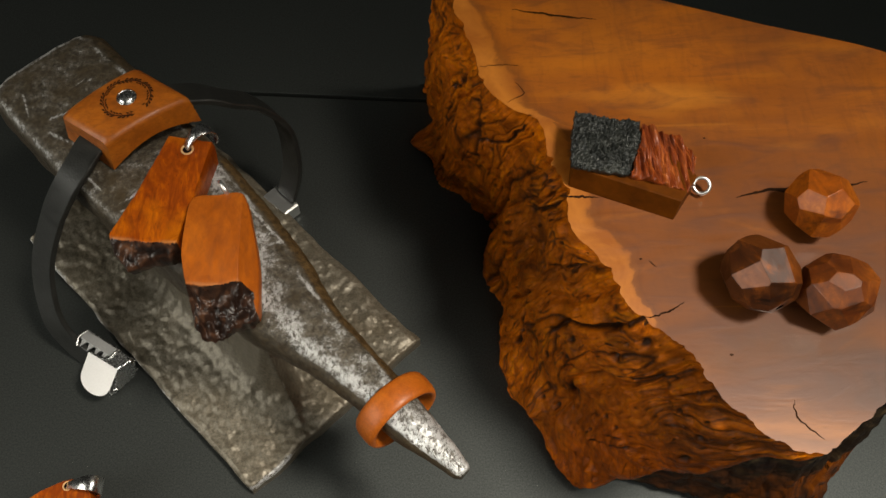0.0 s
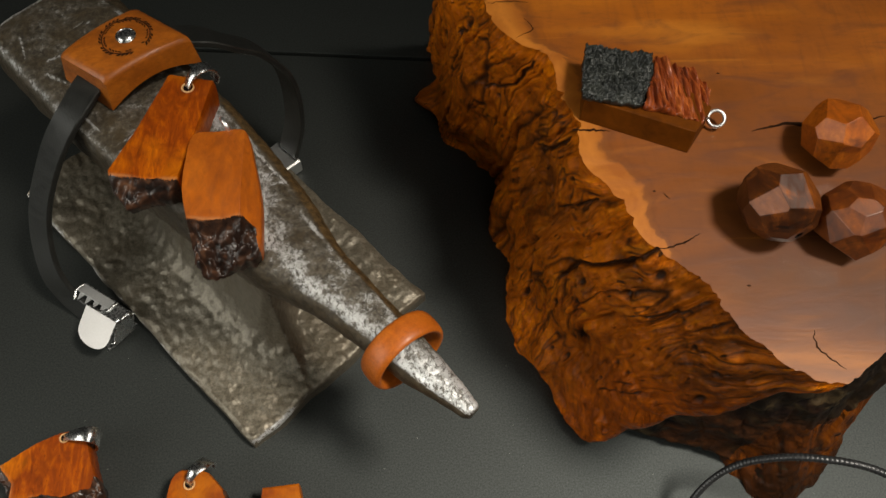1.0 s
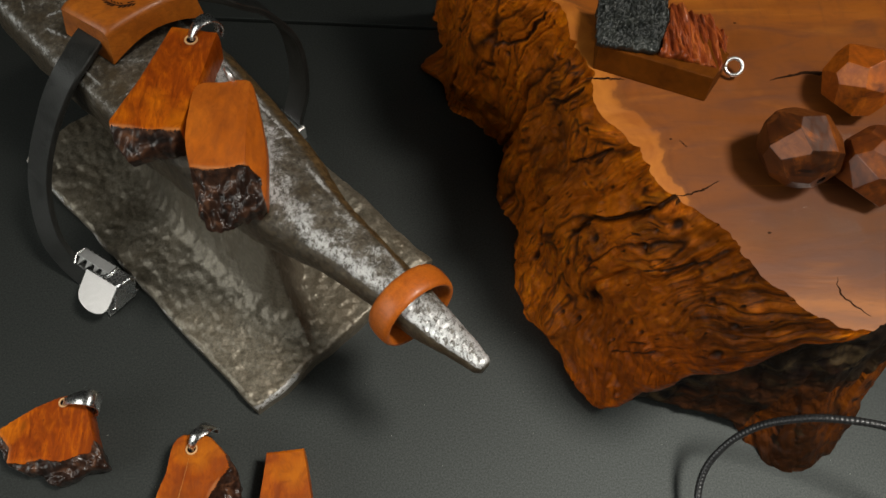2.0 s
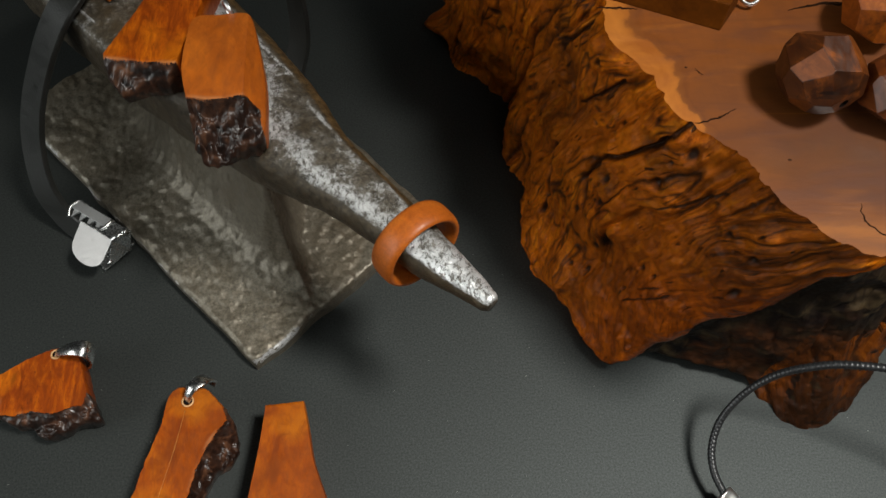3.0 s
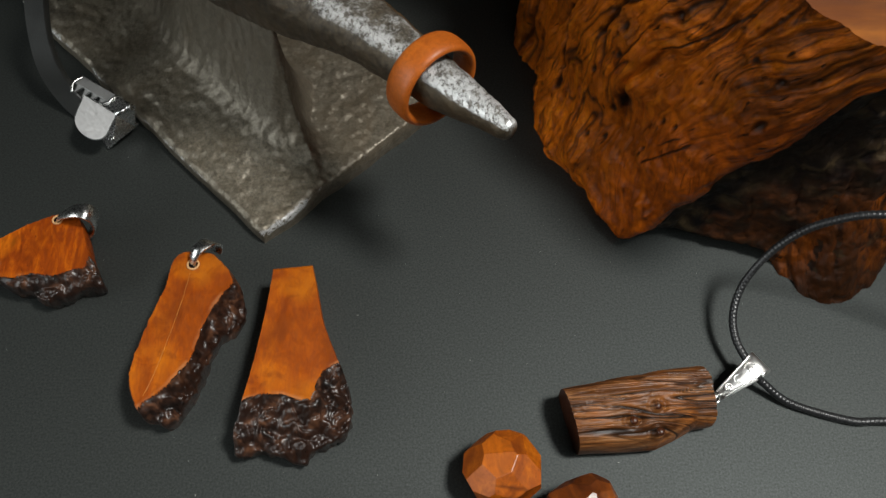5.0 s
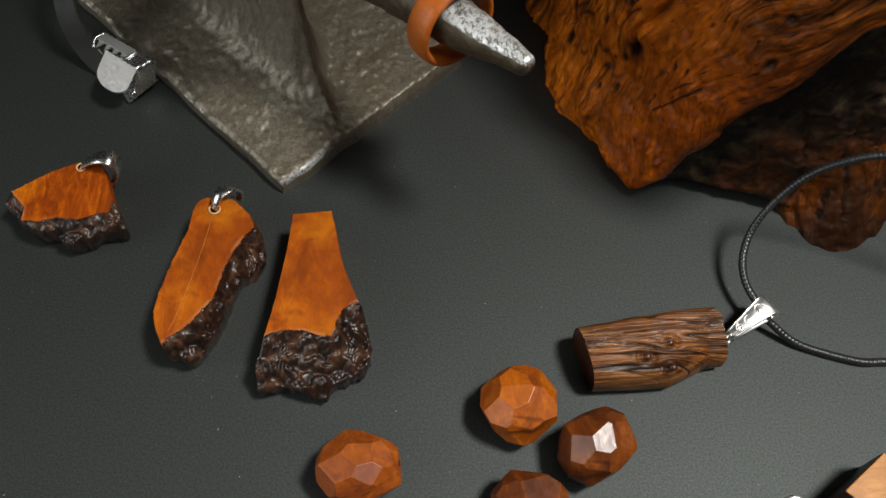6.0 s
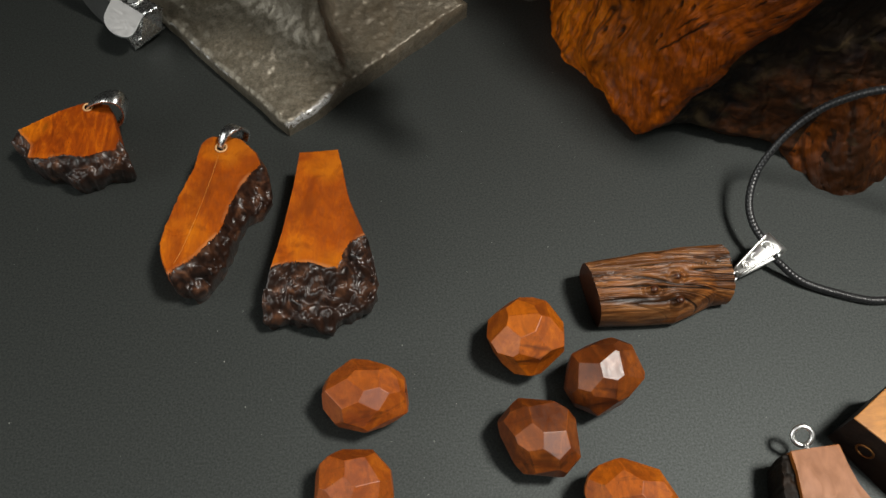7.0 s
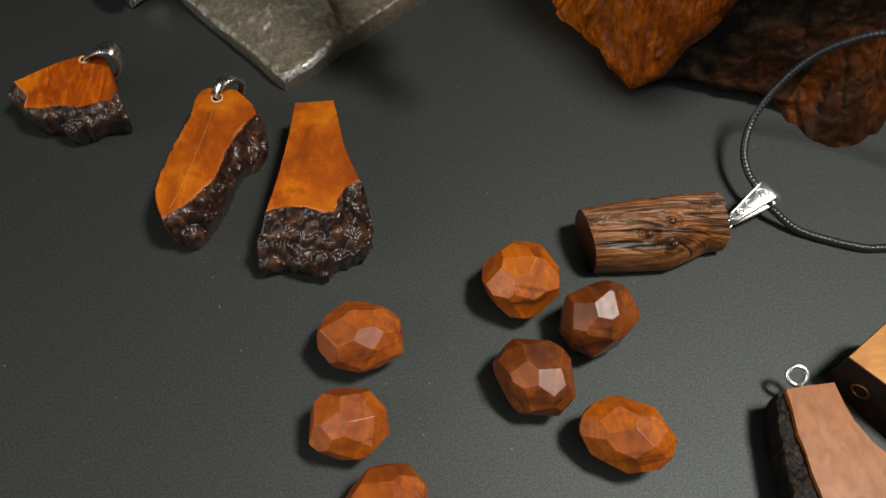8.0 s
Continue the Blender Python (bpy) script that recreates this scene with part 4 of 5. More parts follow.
        wear[index] += 0.20 * max(0.0, 1 - abs(over - between(along, arris)[0]) / 0.7) * (1 if 9 < along < 29 else 0)
    ob = sharp(part("base_plate", bm, IRON, body, "hammered iron plate drawn up into a stem, with a bright worn corner"), 74)
    set_floats(ob, "worn", wear)
    return body


# ---- slices of wood with bark ----
def slice_meshes(outline, wood, face, low, drop, lump=1.0, n=340, seed=0, soften=True, fine=1.0, lean=0.0, ragged=0.4, stripes=None, wavy=0.32):
    """A slice of wood (all in mm): outline on plan, polished polygon, height of its face, foot height, fall of the bark per mm.
    Returns the wood and the bark as two bmeshes."""
    line = [p + Vector((rough(p * 1.0, 0.6, 3), rough(p + Vector((7, 7, 7)), 0.6, 3), 0)) * wavy for p in closed(outline, n, soften)]
    cx, cy = sum(p.x for p in line) / n, sum(p.y for p in line) / n
    fs = [1.0, 0.985, 0.97, 0.95] + [0.936 - 0.0135 * q for q in range(67)]
    off = Vector((seed * 13.7, seed * 5.1, seed * 2.3))

    def is_wood(x, y):
        q = Vector((x, y, 0)) + off
        return bool(wood) and inside(x + ragged * rough(q, 0.5, 3), y + ragged * rough(q + Vector((4, 4, 4)), 0.5, 3), wood)

    def height(x, y):
        if is_wood(x, y):
            return face(x, y), True
        d = gap_to(x, y, wood) if wood else 3.0
        q = Vector((x, y, 0)) + off
        grow = min(1.0, d / 2.0)
        if stripes:
            q = Vector((q.x * stripes[0], q.y * stripes[1], 0))
        h = face(x, y) - (0.35 + drop * d) * (1 if wood else 0)
        h += lump * grow * (1.9 * (2.0 * abs(noise.noise(q * 0.21 * fine)) - 0.45) + 1.1 * noise.noise(q * 0.42 * fine + Vector((3, 1, 7)) + Vector((0.6, 0.6, 0)) * noise.noise(q * 0.3)) + 0.8 * (2.0 * abs(noise.noise(q * 0.55 * fine + Vector((1.2, 0.4, 0)) * noise.noise(q * 0.25))) - 0.45) + 0.12 * rough(q, 1.2 * fine, 2)) - 0.5 * grow
        return max(h, low + 0.6), False

    bms = {True: bmesh.new(), False: bmesh.new()}
    lay = bms[True].verts.layers.float.new("edge")
    grid, mask = [], []
    for f in fs:
        row, mrow = [], []
        for p in line:
            x, y = cx + (p.x - cx) * f, cy + (p.y - cy) * f
            h, wd = height(x, y)
            if f == 1.0 and wd:
                h -= 0.3
            row.append(Vector((x, y, h)))
            mrow.append(wd)
        grid.append(row)
        mask.append(mrow)
    skirt = []
    for level, push in ((0.72, 0.2), (0.4, -0.2), (0.0, -1.0)):
        row = []
        for i, p in enumerate(line):
            top = grid[0][i]
            away = Vector((p.x - cx, p.y - cy, 0)).normalized()
            bumpy = 0.0 if mask[0][i] else 0.9 * lump * rough(Vector((p.x, p.y, level * 7)) + off, 0.4, 3)
            q = top + away * (push + bumpy + lean * (1 - level))
            row.append(Vector((q.x, q.y, low + (top.z - low) * level)))
        skirt.append(row)
    rows = skirt[::-1] + grid
    masks = [mask[0]] * 3 + mask
    store = {True: {}, False: {}}

    def vert(kind, r, i):
        if (r, i) not in store[kind]:
            p = rows[r][i]
            store[kind][(r, i)] = bms[kind].verts.new(p * 0.001)
            if kind and r >= 3 and wood:
                store[kind][(r, i)][lay] = max(0.0, 1 - gap_to(p.x, p.y, wood) / 1.3)
        return store[kind][(r, i)]

    for r in range(len(rows) - 1):
        for i in range(n):
            j = (i + 1) % n
            kind = (masks[r][i] + masks[r][j] + masks[r + 1][i] + masks[r + 1][j]) >= 3
            bms[kind].faces.new([vert(kind, *a) for a in ((r, i), (r, j), (r + 1, j), (r + 1, i))])
    last = len(rows) - 1
    kind = sum(masks[last]) * 2 > n
    bms[kind].faces.new([vert(kind, last, i) for i in range(n)])
    kind0 = sum(masks[0]) * 2 > n
    bms[kind0].faces.new([vert(kind0, 0, i) for i in range(n)][::-1])
    return bms[True], bms[False]


def sharp(ob, degrees=35):
    """Keeps the sharp edges of a smooth mesh."""
    limit = radians(degrees)
    bm = bmesh.new()
    bm.from_mesh(ob.data)
    for e in bm.edges:
        e.smooth = not (len(e.link_faces) == 2 and e.calc_face_angle(0) > limit)
    bm.to_mesh(ob.data)
    bm.free()
    return ob


def strip(path, wide, thick, across, taper=None):
    """A thin rounded metal or leather band along a path; across: the way of its width."""
    def sec(i):
        w = 0.5 * wide * (taper(i / (len(path) - 1)) if taper else 1)
        h = 0.5 * thick
        return [(h, -w + h * 0.3), (h * 0.6, -w), (-h * 0.6, -w), (-h, -w + h * 0.3), (-h, w - h * 0.3), (-h * 0.6, w), (h * 0.6, w), (h, w - h * 0.3)]
    return skin(sweep(path, sec, across))


def bail_arc(parent, points, wide, across):
    """A folded steel bail along an arc, narrow where it passes through the hole."""
    path = bend([mm(*p) for p in points], 36)
    return part("bail", strip(path, wide * 0.001, 0.0006, Vector(across).normalized(), lambda f: 0.38 + 0.62 * min(1.0, max(0.0, (f - 0.08) / 0.45)) * (1 - 0.35 * max(0.0, (f - 0.8) / 0.2))), STEEL, parent, "polished steel bail")


def grommet(parent, at, radius=1.45):
    at = Vector(at)
    # no hole is cut: a flat dark disc stands for its shaded inside
    bm = bmesh.new()
    bm.faces.new([bm.verts.new(p) for p in circle(at + UP * 0.00018, Vector((1, 0, 0)), Vector((0, 1, 0)), radius * 0.00075, 20)])
    part("hole", bm, HOLE, parent, "flat dark disc for the shaded inside of a drilled hole")
    part("countersink", hoop(at + UP * 0.0001, UP, radius * 0.001, 0.00028, 24), PALE, parent, "pale countersunk rim")


def flat_pendants():
    """Three pendants that lie on the board."""
    group = "bark pendants on the board"
    # short one with a ragged foot
    ob = thing("wood_pendant", mm(-63, 6, 0), "short fan-shaped amber burl pendant with dark ragged bark edge", "pendant", group)
    wood, bark = slice_meshes([(-81.8, 10), (-76, 13.6), (-70.5, 17), (-62, 20.6), (-56.5, 19.4), (-54.4, 17), (-51.4, 8), (-48.8, 2.4), (-47.8, -0.6), (-54, -1.4), (-57.4, -3.6), (-62.4, -5.0), (-66.6, -1.8), (-72, -0.8), (-76.6, 2.4), (-78.6, 6.2), (-81.6, 7.8)],
                              [(-80.5, 11.5), (-74, 17), (-62, 22), (-52, 20), (-50.6, 7), (-51.6, 2.8), (-56, 1.8), (-60, 0.6), (-66, 1.6), (-70, 0.6), (-75.5, 1.4), (-75.4, 5.4), (-77.6, 8.2)],
                              lambda x, y: 11.2 + 0.02 * (x + 62), 0, 0.55, 0.9, seed=1)
    sharp(part("wood_face", wood, FIGURED, ob))
    part("bark_edge", bark, BARK, ob, "dark glossy bark")
    grommet(ob, mm(-61.4, 18.6, 11.2), 1.3)
    bail_arc(ob, [(-61.6, 18.4, 10.2), (-61.0, 18.6, 12.0), (-57.4, 18.2, 15.0), (-54.1, 18.0, 16.4), (-51.4, 17.8, 15.8), (-50.4, 17.6, 12.6), (-51.6, 17.2, 8.8), (-54.0, 17.0, 6.0)], 5.0, (0.1, 1, 0.05))
    # long one
    ob = thing("wood_pendant", mm(-23, -18, 0), "long leaf-shaped amber wood pendant with bark down one side", "pendant", group)
    wood, bark = slice_meshes([(-27.3, 4.2), (-24, 6.4), (-18.0, 5.8), (-14.0, 2.0), (-10.4, -2.4), (-8.6, -7.6), (-9.6, -14), (-14.4, -18), (-19.6, -31.6), (-25.4, -41.4), (-29, -40.5), (-32, -39.5), (-35.2, -30.6), (-33.5, -20), (-31, -11), (-28.9, -4.1)],
                              [(-30, 4.2), (-24, 8), (-18, 7), (-12.6, 1.4), (-11.0, -4.0), (-15.3, -10.6), (-18.2, -18), (-20.2, -26.6), (-26.0, -34), (-31.5, -38.6), (-34, -41), (-37, -30), (-33, -8)],
                              lambda x, y: 12.4 - 0.03 * (y + 18) - 0.02 * (x + 23), 0, 1.15, 0.9, seed=2)
    sharp(part("wood_face", wood, AMBER, ob))
    part("bark_edge", bark, BARK, ob, "dark glossy bark")
    grommet(ob, mm(-22, 1.9, 12.0), 1.5)
    line = bend([mm(x, y, 12.4 - 0.03 * (y + 18) - 0.02 * (x + 23)) for x, y in ((-22.6, -0.6), (-24.2, -10), (-26.4, -20), (-29.2, -31), (-31, -36))], 30)
    part("grain_line", tube(line, 0.00007, 5), GOLD_WOOD, ob, "thin pale line in the grain")
    bail_arc(ob, [(-22.0, 1.3, 11.0), (-21.9, 1.9, 12.6), (-21.3, 3.1, 14.4), (-19.9, 5.0, 15.6), (-17.6, 7.2, 14.6), (-16.6, 8.8, 11.0), (-17.2, 8.6, 7.0)], 4.4, (1, -0.55, 0.1))
    # wedge-shaped one with knobbly foot
    ob = thing("wood_pendant", mm(5, -25, 0), "flared amber wood pendant with knobbly dark bark foot", "pendant", group)
    wood, bark = slice_meshes([(-0.2, -1.4), (0, -0.6), (0.6, -0.5), (5.5, -0.2), (10.2, 0.1), (10.7, 0), (10.9, -0.8), (12.4, -9), (13.9, -17.5), (17.4, -28), (20.0, -35), (20, -44.5), (15.5, -48.5), (11, -50), (8.4, -53), (4, -51.4), (-2, -49.5), (-8, -49.8), (-8.4, -45), (-6.4, -39), (-4, -28.2), (-1.5, -13)],
                              [(-1.5, 3), (13, 3), (15, -17.5), (19.0, -29.4), (14.2, -31.6), (12.2, -34.8), (11.2, -39.6), (8.0, -39.4), (3.6, -37.8), (-1, -37.4), (-8, -39.4), (-7, -28), (-3, -13)],
                              lambda x, y: 12.2 - 0.05 * y, 0, 0.62, 1.35, seed=3, fine=0.85, wavy=0.1)
    sharp(part("wood_face", wood, AMBER, ob))
    part("bark_foot", bark, BARK, ob, "knobbly dark glossy bark")


def anvil_pendants():
    """Two pendants that lie on the anvil's bar."""
    group = "pendants on the anvil"
    ob = thing("wood_pendant", mm(-17, 84, 70.6), "rectangular amber burl pendant with charred bark foot lying on the anvil", "pendant", group)
    wood, bark = slice_meshes([(-18.8, 101.8), (-12, 100.3), (-6.2, 99.0), (-9.0, 86), (-13.8, 65.8), (-16.5, 64.0), (-22, 63.6), (-28, 61.6), (-31.4, 65.6), (-32.2, 69.5), (-26, 83)],
                              [(-20, 104), (-3, 101), (-7.5, 86), (-12.6, 65.6), (-17, 66.0), (-22, 66.4), (-26.5, 67.2), (-31, 67.9), (-35, 69.0)],
                              lambda x, y: 81 - 0.0 * y, 70.7, 1.0, 0.8, seed=4, soften=False, lean=0.6, wavy=0.12)
    sharp(part("wood_face", wood, FIGURED, ob))
    part("bark_foot", bark, BARK, ob, "charred bark")
    grommet(ob, mm(-13.1, 96.4, 81.1), 1.6)
    bail_arc(ob, [(-13.3, 96.0, 79.8), (-13.0, 96.6, 81.6), (-12.0, 98.0, 83.4), (-10.0, 99.8, 84.6), (-7.6, 101.6, 83.8), (-6.2, 102.6, 80.6), (-6.8, 102.2, 77.0)], 4.4, (0.65, -0.75, 0.05))
    ob = thing("wood_pendant", mm(-1, 60, 70.6), "curved satin wood pendant with rough bark foot lying on the anvil", "pendant", group)
    wood, bark = slice_meshes([(-9.6, 78), (-3, 79), (4.0, 79), (6.6, 70), (8.4, 60), (8.8, 52), (8.4, 44.5), (4, 42.5), (-1, 40.5), (-4.6, 40), (-7.2, 42), (-8.6, 46), (-9.0, 50), (-10.8, 59.2), (-10.8, 68)],
                              [(-14, 80), (-3, 82), (8, 81), (10, 70), (12, 52), (12, 40), (8.2, 43.5), (7.5, 49.5), (5, 51.4), (0, 50.2), (-4, 50.2), (-8.6, 50.9), (-13, 51)],
                              lambda x, y: 84.0 + 1.8 * (1 - ((y - 59) / 19) ** 2) - (0 if x < 4.2 else 1.15 * (x - 4.2)), 71, 0.95, 1.3, seed=5, fine=1.1, wavy=0.06)
    sharp(part("wood_face", wood, SATIN, ob))
    part("bark_foot", bark, BARK, ob, "rough glossy bark")
    part("eyelet", hoop(mm(-1.3, 81.2, 83.2), (0.86, 0.5, 0.1), 0.0022, 0.0006), SILVER, ob, "polished silver eyelet")


# ---- ring on the horn ----
def finger_ring():
    centre = mm(43.8, 21.3, 62.9)
    normal = (AXIS + UP * 0.06 + ACROSS * -0.10).normalized()
    a = normal.cross(UP).normalized()
    b = normal.cross(a).normalized()
    profile = []
    for q in range(20):
        t = 2 * math.pi * q / 20
        c, s = math.cos(t), math.sin(t)
        profile.append((0.0104 + 0.00125 * math.copysign(abs(c) ** 0.9, c), 0.0038 * math.copysign(abs(s) ** 0.75, s)))
    rings = []
    for k in range(97):
        t = 2 * math.pi * k / 96
        out = a * math.cos(t) + b * math.sin(t)
        rings.append([centre + out * r + normal * h for r, h in profile])
    bm = skin(rings, caps=False)
    bmesh.ops.remove_doubles(bm, verts=bm.verts, dist=1e-7)
    lone("finger_ring", bm, RING_WOOD, "smooth orange-brown turned wooden ring hung on the horn", "ring", origin=centre)


# ---- bracelet over the anvil ----
def bracelet():
    ob = thing("bracelet", on_bar(-56, 8, 72), "black leather bracelet with carved wooden plate draped over the anvil", "bracelet")
    n = 40
    lo, hi = -6.0, 21.5
    rows = []
    for i in range(n + 1):
        t = i / n
        bow = 1 - (2 * t - 1) ** 2
        top = 82.4 + 1.4 * bow
        under = 71.6 + 5.0 * bow
        s0, s1 = -67.4 + 0.4 * t, -49.5 + 3.7 * t
        wa, wb = -7.6 + 26.4 * t, -4.6 + 27.2 * t
        out = (-1.6 if t < 0.5 else 0.6) * abs(2 * t - 1) ** 3
        ends = 0.9 * abs(2 * t - 1) ** 14
        pts = [(s0 + 2.4, wa, top - ends), (s0 + 1.2, wa, top - 0.25 - ends), (s0 + 0.35, wa, top - 0.95 - ends), (s0, wa, top - 2.2 - ends), (s0, wa + out, under + 0.3), (s0 + 0.3, wa + out, under), (s1 + 1.2, wb + out, under), (s1 + 1.5, wb + out, under + 0.3), (s1 + 0.45, wb, top - 1.5 - ends), (s1 + 0.05, wb, top - 0.75 - ends), (s1 - 0.6, wb, top - 0.2 - ends), (s1 - 1.5, wb, top - ends)]
        rows.append([on_bar(*p) for p in pts])
    plate = sharp(part("wooden_plate", skin(rows), BRACELET_WOOD, ob, "carved satin wooden plate"), 28)

    def on_top(s, w, lift=0.12):
        t = (w - lo) / (hi - lo)
        return on_bar(s, w, 82.4 + 1.4 * (1 - (2 * t - 1) ** 2) + lift)

    # wreath of burnt leaves round the rivet, open at one side
    for k in range(34):
        ang = radians(20 + 320 * k / 33)
        for side in (-1, 1):
            if (k + side) % 5 == 0:
                continue
            r = 6.9 + 0.62 * side
            lean_by = ang + side * 0.42
            s, w = -57.5 + r * 0.92 * math.cos(ang), 9.3 + r * math.sin(ang)
            length, wide = (1.7, 0.34) if side > 0 else (1.4, 0.28)
            ds, dw = -math.sin(lean_by) * length, math.cos(lean_by) * length
            ps, pw = math.cos(lean_by) * wide, math.sin(lean_by) * wide
            bm = bmesh.new()
            bm.faces.new([bm.verts.new(on_top(s + x, w + y)) for x, y in ((-ds * 0.5, -dw * 0.5), (ps - ds * 0.1, pw - dw * 0.1), (ds * 0.5, dw * 0.5), (-ps - ds * 0.1, -pw - dw * 0.1))])
            part("burnt_leaf", bm, BURNT, plate, "" if k else "dark burnt leaf of a wreath")
    stalk = [on_top(-57.5 + 6.4 * math.cos(radians(20 + 320 * k / 40)), 9.3 + 7.0 * math.sin(radians(20 + 320 * k / 40)), 0.05) for k in range(41)]
    part("burnt_stalk", tube(stalk, 0.00016, 6), BURNT, plate, "dark burnt line")
    dome = ball(on_top(-57.5, 9.3, -0.3), 0.0027, 0.55, 3)
    part("rivet", dome, STEEL, ob, "domed polished steel rivet")
    part("rivet_rim", hoop(on_top(-57.5, 9.3, 0.1), UP, 0.0027, 0.00025), STEEL, ob)
    way = [(-41.5, -47.5, 3.5), (-48.1, -48.5, 8.1), (-53.4, -47.6, 17.6), (-58.3, -42.8, 29.3), (-58.9, -36.3, 43.3), (-56.4, -27.5, 59.5), (-53.6, -20.5, 70.5), (-54.0, -14, 74.8), (-57.5, -4, 76.6), (-57, 8, 77.2), (-55.6, 20, 76.2), (-54, 26, 73.8),
           (-52, 31, 71), (-50, 36.3, 66), (-48.9, 44.8, 57), (-45.8, 51.5, 42), (-41.5, 49.3, 24), (-41.4, 43.6, 8)]
    low = (AXIS * 0.6 + ACROSS * 0.5 + UP * 0.6).normalized()
    sharp(part("strap", strip(bend([on_bar(*p) for p in way], 150), 0.0092, 0.0020, lambda i: low.lerp(AXIS, max(0.0, min(1.0, (i - 12) / 32)))), LEATHER, ob, "black leather strap"), 25)
    # crimp and folding clasp at the free end
    def plate_of(corners, thick, material, name, label, parent):
        pts = [Vector(c) * 0.001 for c in corners]
        nrm = (pts[1] - pts[0]).cross(pts[2] - pts[0]).normalized()
        if nrm.z < 0:
            nrm = -nrm
        return part(name, frame_box([p + nrm * thick / 2 for p in pts], [p - nrm * thick / 2 for p in pts], thick * 0.3), material, parent, label, smooth=False)

    clasp = plate_of([(-63.5, 71.5, 1.2), (-46.5, 60.5, 1.2), (-54.8, 51.0, 1.2), (-65, 66, 1.2)], 0.0008, STEEL, "clasp", "folding steel clasp with a rounded lever", ob)
    c0, c1 = Vector((-61.9, 71.6, 11.5)), Vector((-50.6, 63.9, 10.5))
    cross = Vector((-2.2, -2.6, 0))
    plate_of([c0, c1, c1 + cross, c0 + cross], 0.0007, NICKEL, "crimp", "toothed steel crimp", clasp)
    plate_of([c0, c1, c1 - UP * 9.5, c0 - UP * 10.5], 0.0007, STEEL, "side_plate", "", clasp)
    for t in range(4):
        p0 = c0.lerp(c1, 0.14 + 0.22 * t) + cross
        step = (c1 - c0).normalized()
        pts = [(p0 - step * 0.95) * 0.001, (p0 + step * 0.95) * 0.001, (p0 + cross * 0.75 + UP * -0.5) * 0.001]
        bm = bmesh.new()
        vs = [bm.verts.new(p) for p in pts] + [bm.verts.new(p - UP * 0.0006) for p in pts]
        bm.faces.new(vs[:3])
        bm.faces.new(vs[3:][::-1])
        for a_, b_ in ((0, 1), (1, 2), (2, 0)):
            bm.faces.new((vs[a_], vs[3 + a_], vs[3 + b_], vs[b_]))
        part("tooth", bm, NICKEL, clasp, "", smooth=False)
    part("frame_wire", tube(bend([mm(*c0), mm(-64.6, 69.2, 11.5), mm(-65.0, 66.2, 10.5)], 12), 0.0005, 8), STEEL, clasp)
    part("frame_wire", tube(bend([mm(-59.9, 63.2, 11.0), mm(-54.5, 60.9, 10.8), mm(-51.0, 63.9, 10.8)], 12), 0.0005, 8), STEEL, clasp)
    plate_of([(-50.9, 57.3, 10), (-45.4, 60.6, 9.4), (-46.6, 58.0, 3), (-53.0, 51.2, 3)], 0.0008, STEEL, "hinge_plate", "grey steel hinge box", clasp)
    plate_of([(-51.4, 64.2, 10.6), (-44.9, 60.4, 9.6), (-50.6, 57.2, 10.0), (-55.2, 60.0, 10.2)], 0.0007, STEEL, "hinge_plate", "", clasp)
    # lever: a tongue that lies open from its hinge, rounded at the free end
    h0, h1 = Vector((-60.2, 63.2, 12.2)), Vector((-50.6, 57.2, 9.8))
    free = Vector((-58.6, 49.4, 9.6))
    mid, half = (h0 + h1) / 2, (h1 - h0) / 2
    shape = [mid + half]
    for k in range(21):
        t = math.pi * k / 20
        shape.append(mid + half * math.cos(t) * 0.98 + (free - mid) * (0.48 + 0.52 * math.sin(t) ** 0.7))
    shape.append(mid - half)
    nrm = half.cross(free - mid).normalized()
    if nrm.z < 0:
        nrm = -nrm
    bm = frame_box([(p + nrm * 0.3) * 0.001 for p in shape], [(p - nrm * 0.3) * 0.001 for p in shape], 0)
    part("lever", bm, LEVER, clasp, "bright steel lever tongue", smooth=False)
    part("pin", tube([mm(-47.4, 60.2, 9.8), mm(-46.2, 59.4, 10.6)], 0.0011, 12), STEEL, clasp)
    part("pin", tube([mm(-52.4, 52.4, 4.4), mm(-52.0, 51.6, 4.8)], 0.0008, 12), STEEL, clasp)
    part("pin", tube([mm(*h1), mm(-46.8, 60.2, 10.0)], 0.0009, 10), STEEL, clasp)
    # crimp at the far end
    far = plate_of([(-4.5, 125.5, 7), (4.0, 117.5, 7), (9, 121.5, 7), (0.5, 130, 7)], 0.0009, SILVER, "end_crimp", "silver end crimp", ob)
    plate_of([(-4.5, 125.5, 7), (4.0, 117.5, 7), (4.0, 117.5, 0.8), (-4.5, 125.5, 0.8)], 0.0009, SILVER, "side_plate", "", far)
    plate_of([(4.0, 117.5, 7), (9, 121.5, 7), (9, 121.5, 0.8), (4.0, 117.5, 0.8)], 0.0009, SILVER, "side_plate", "", far)


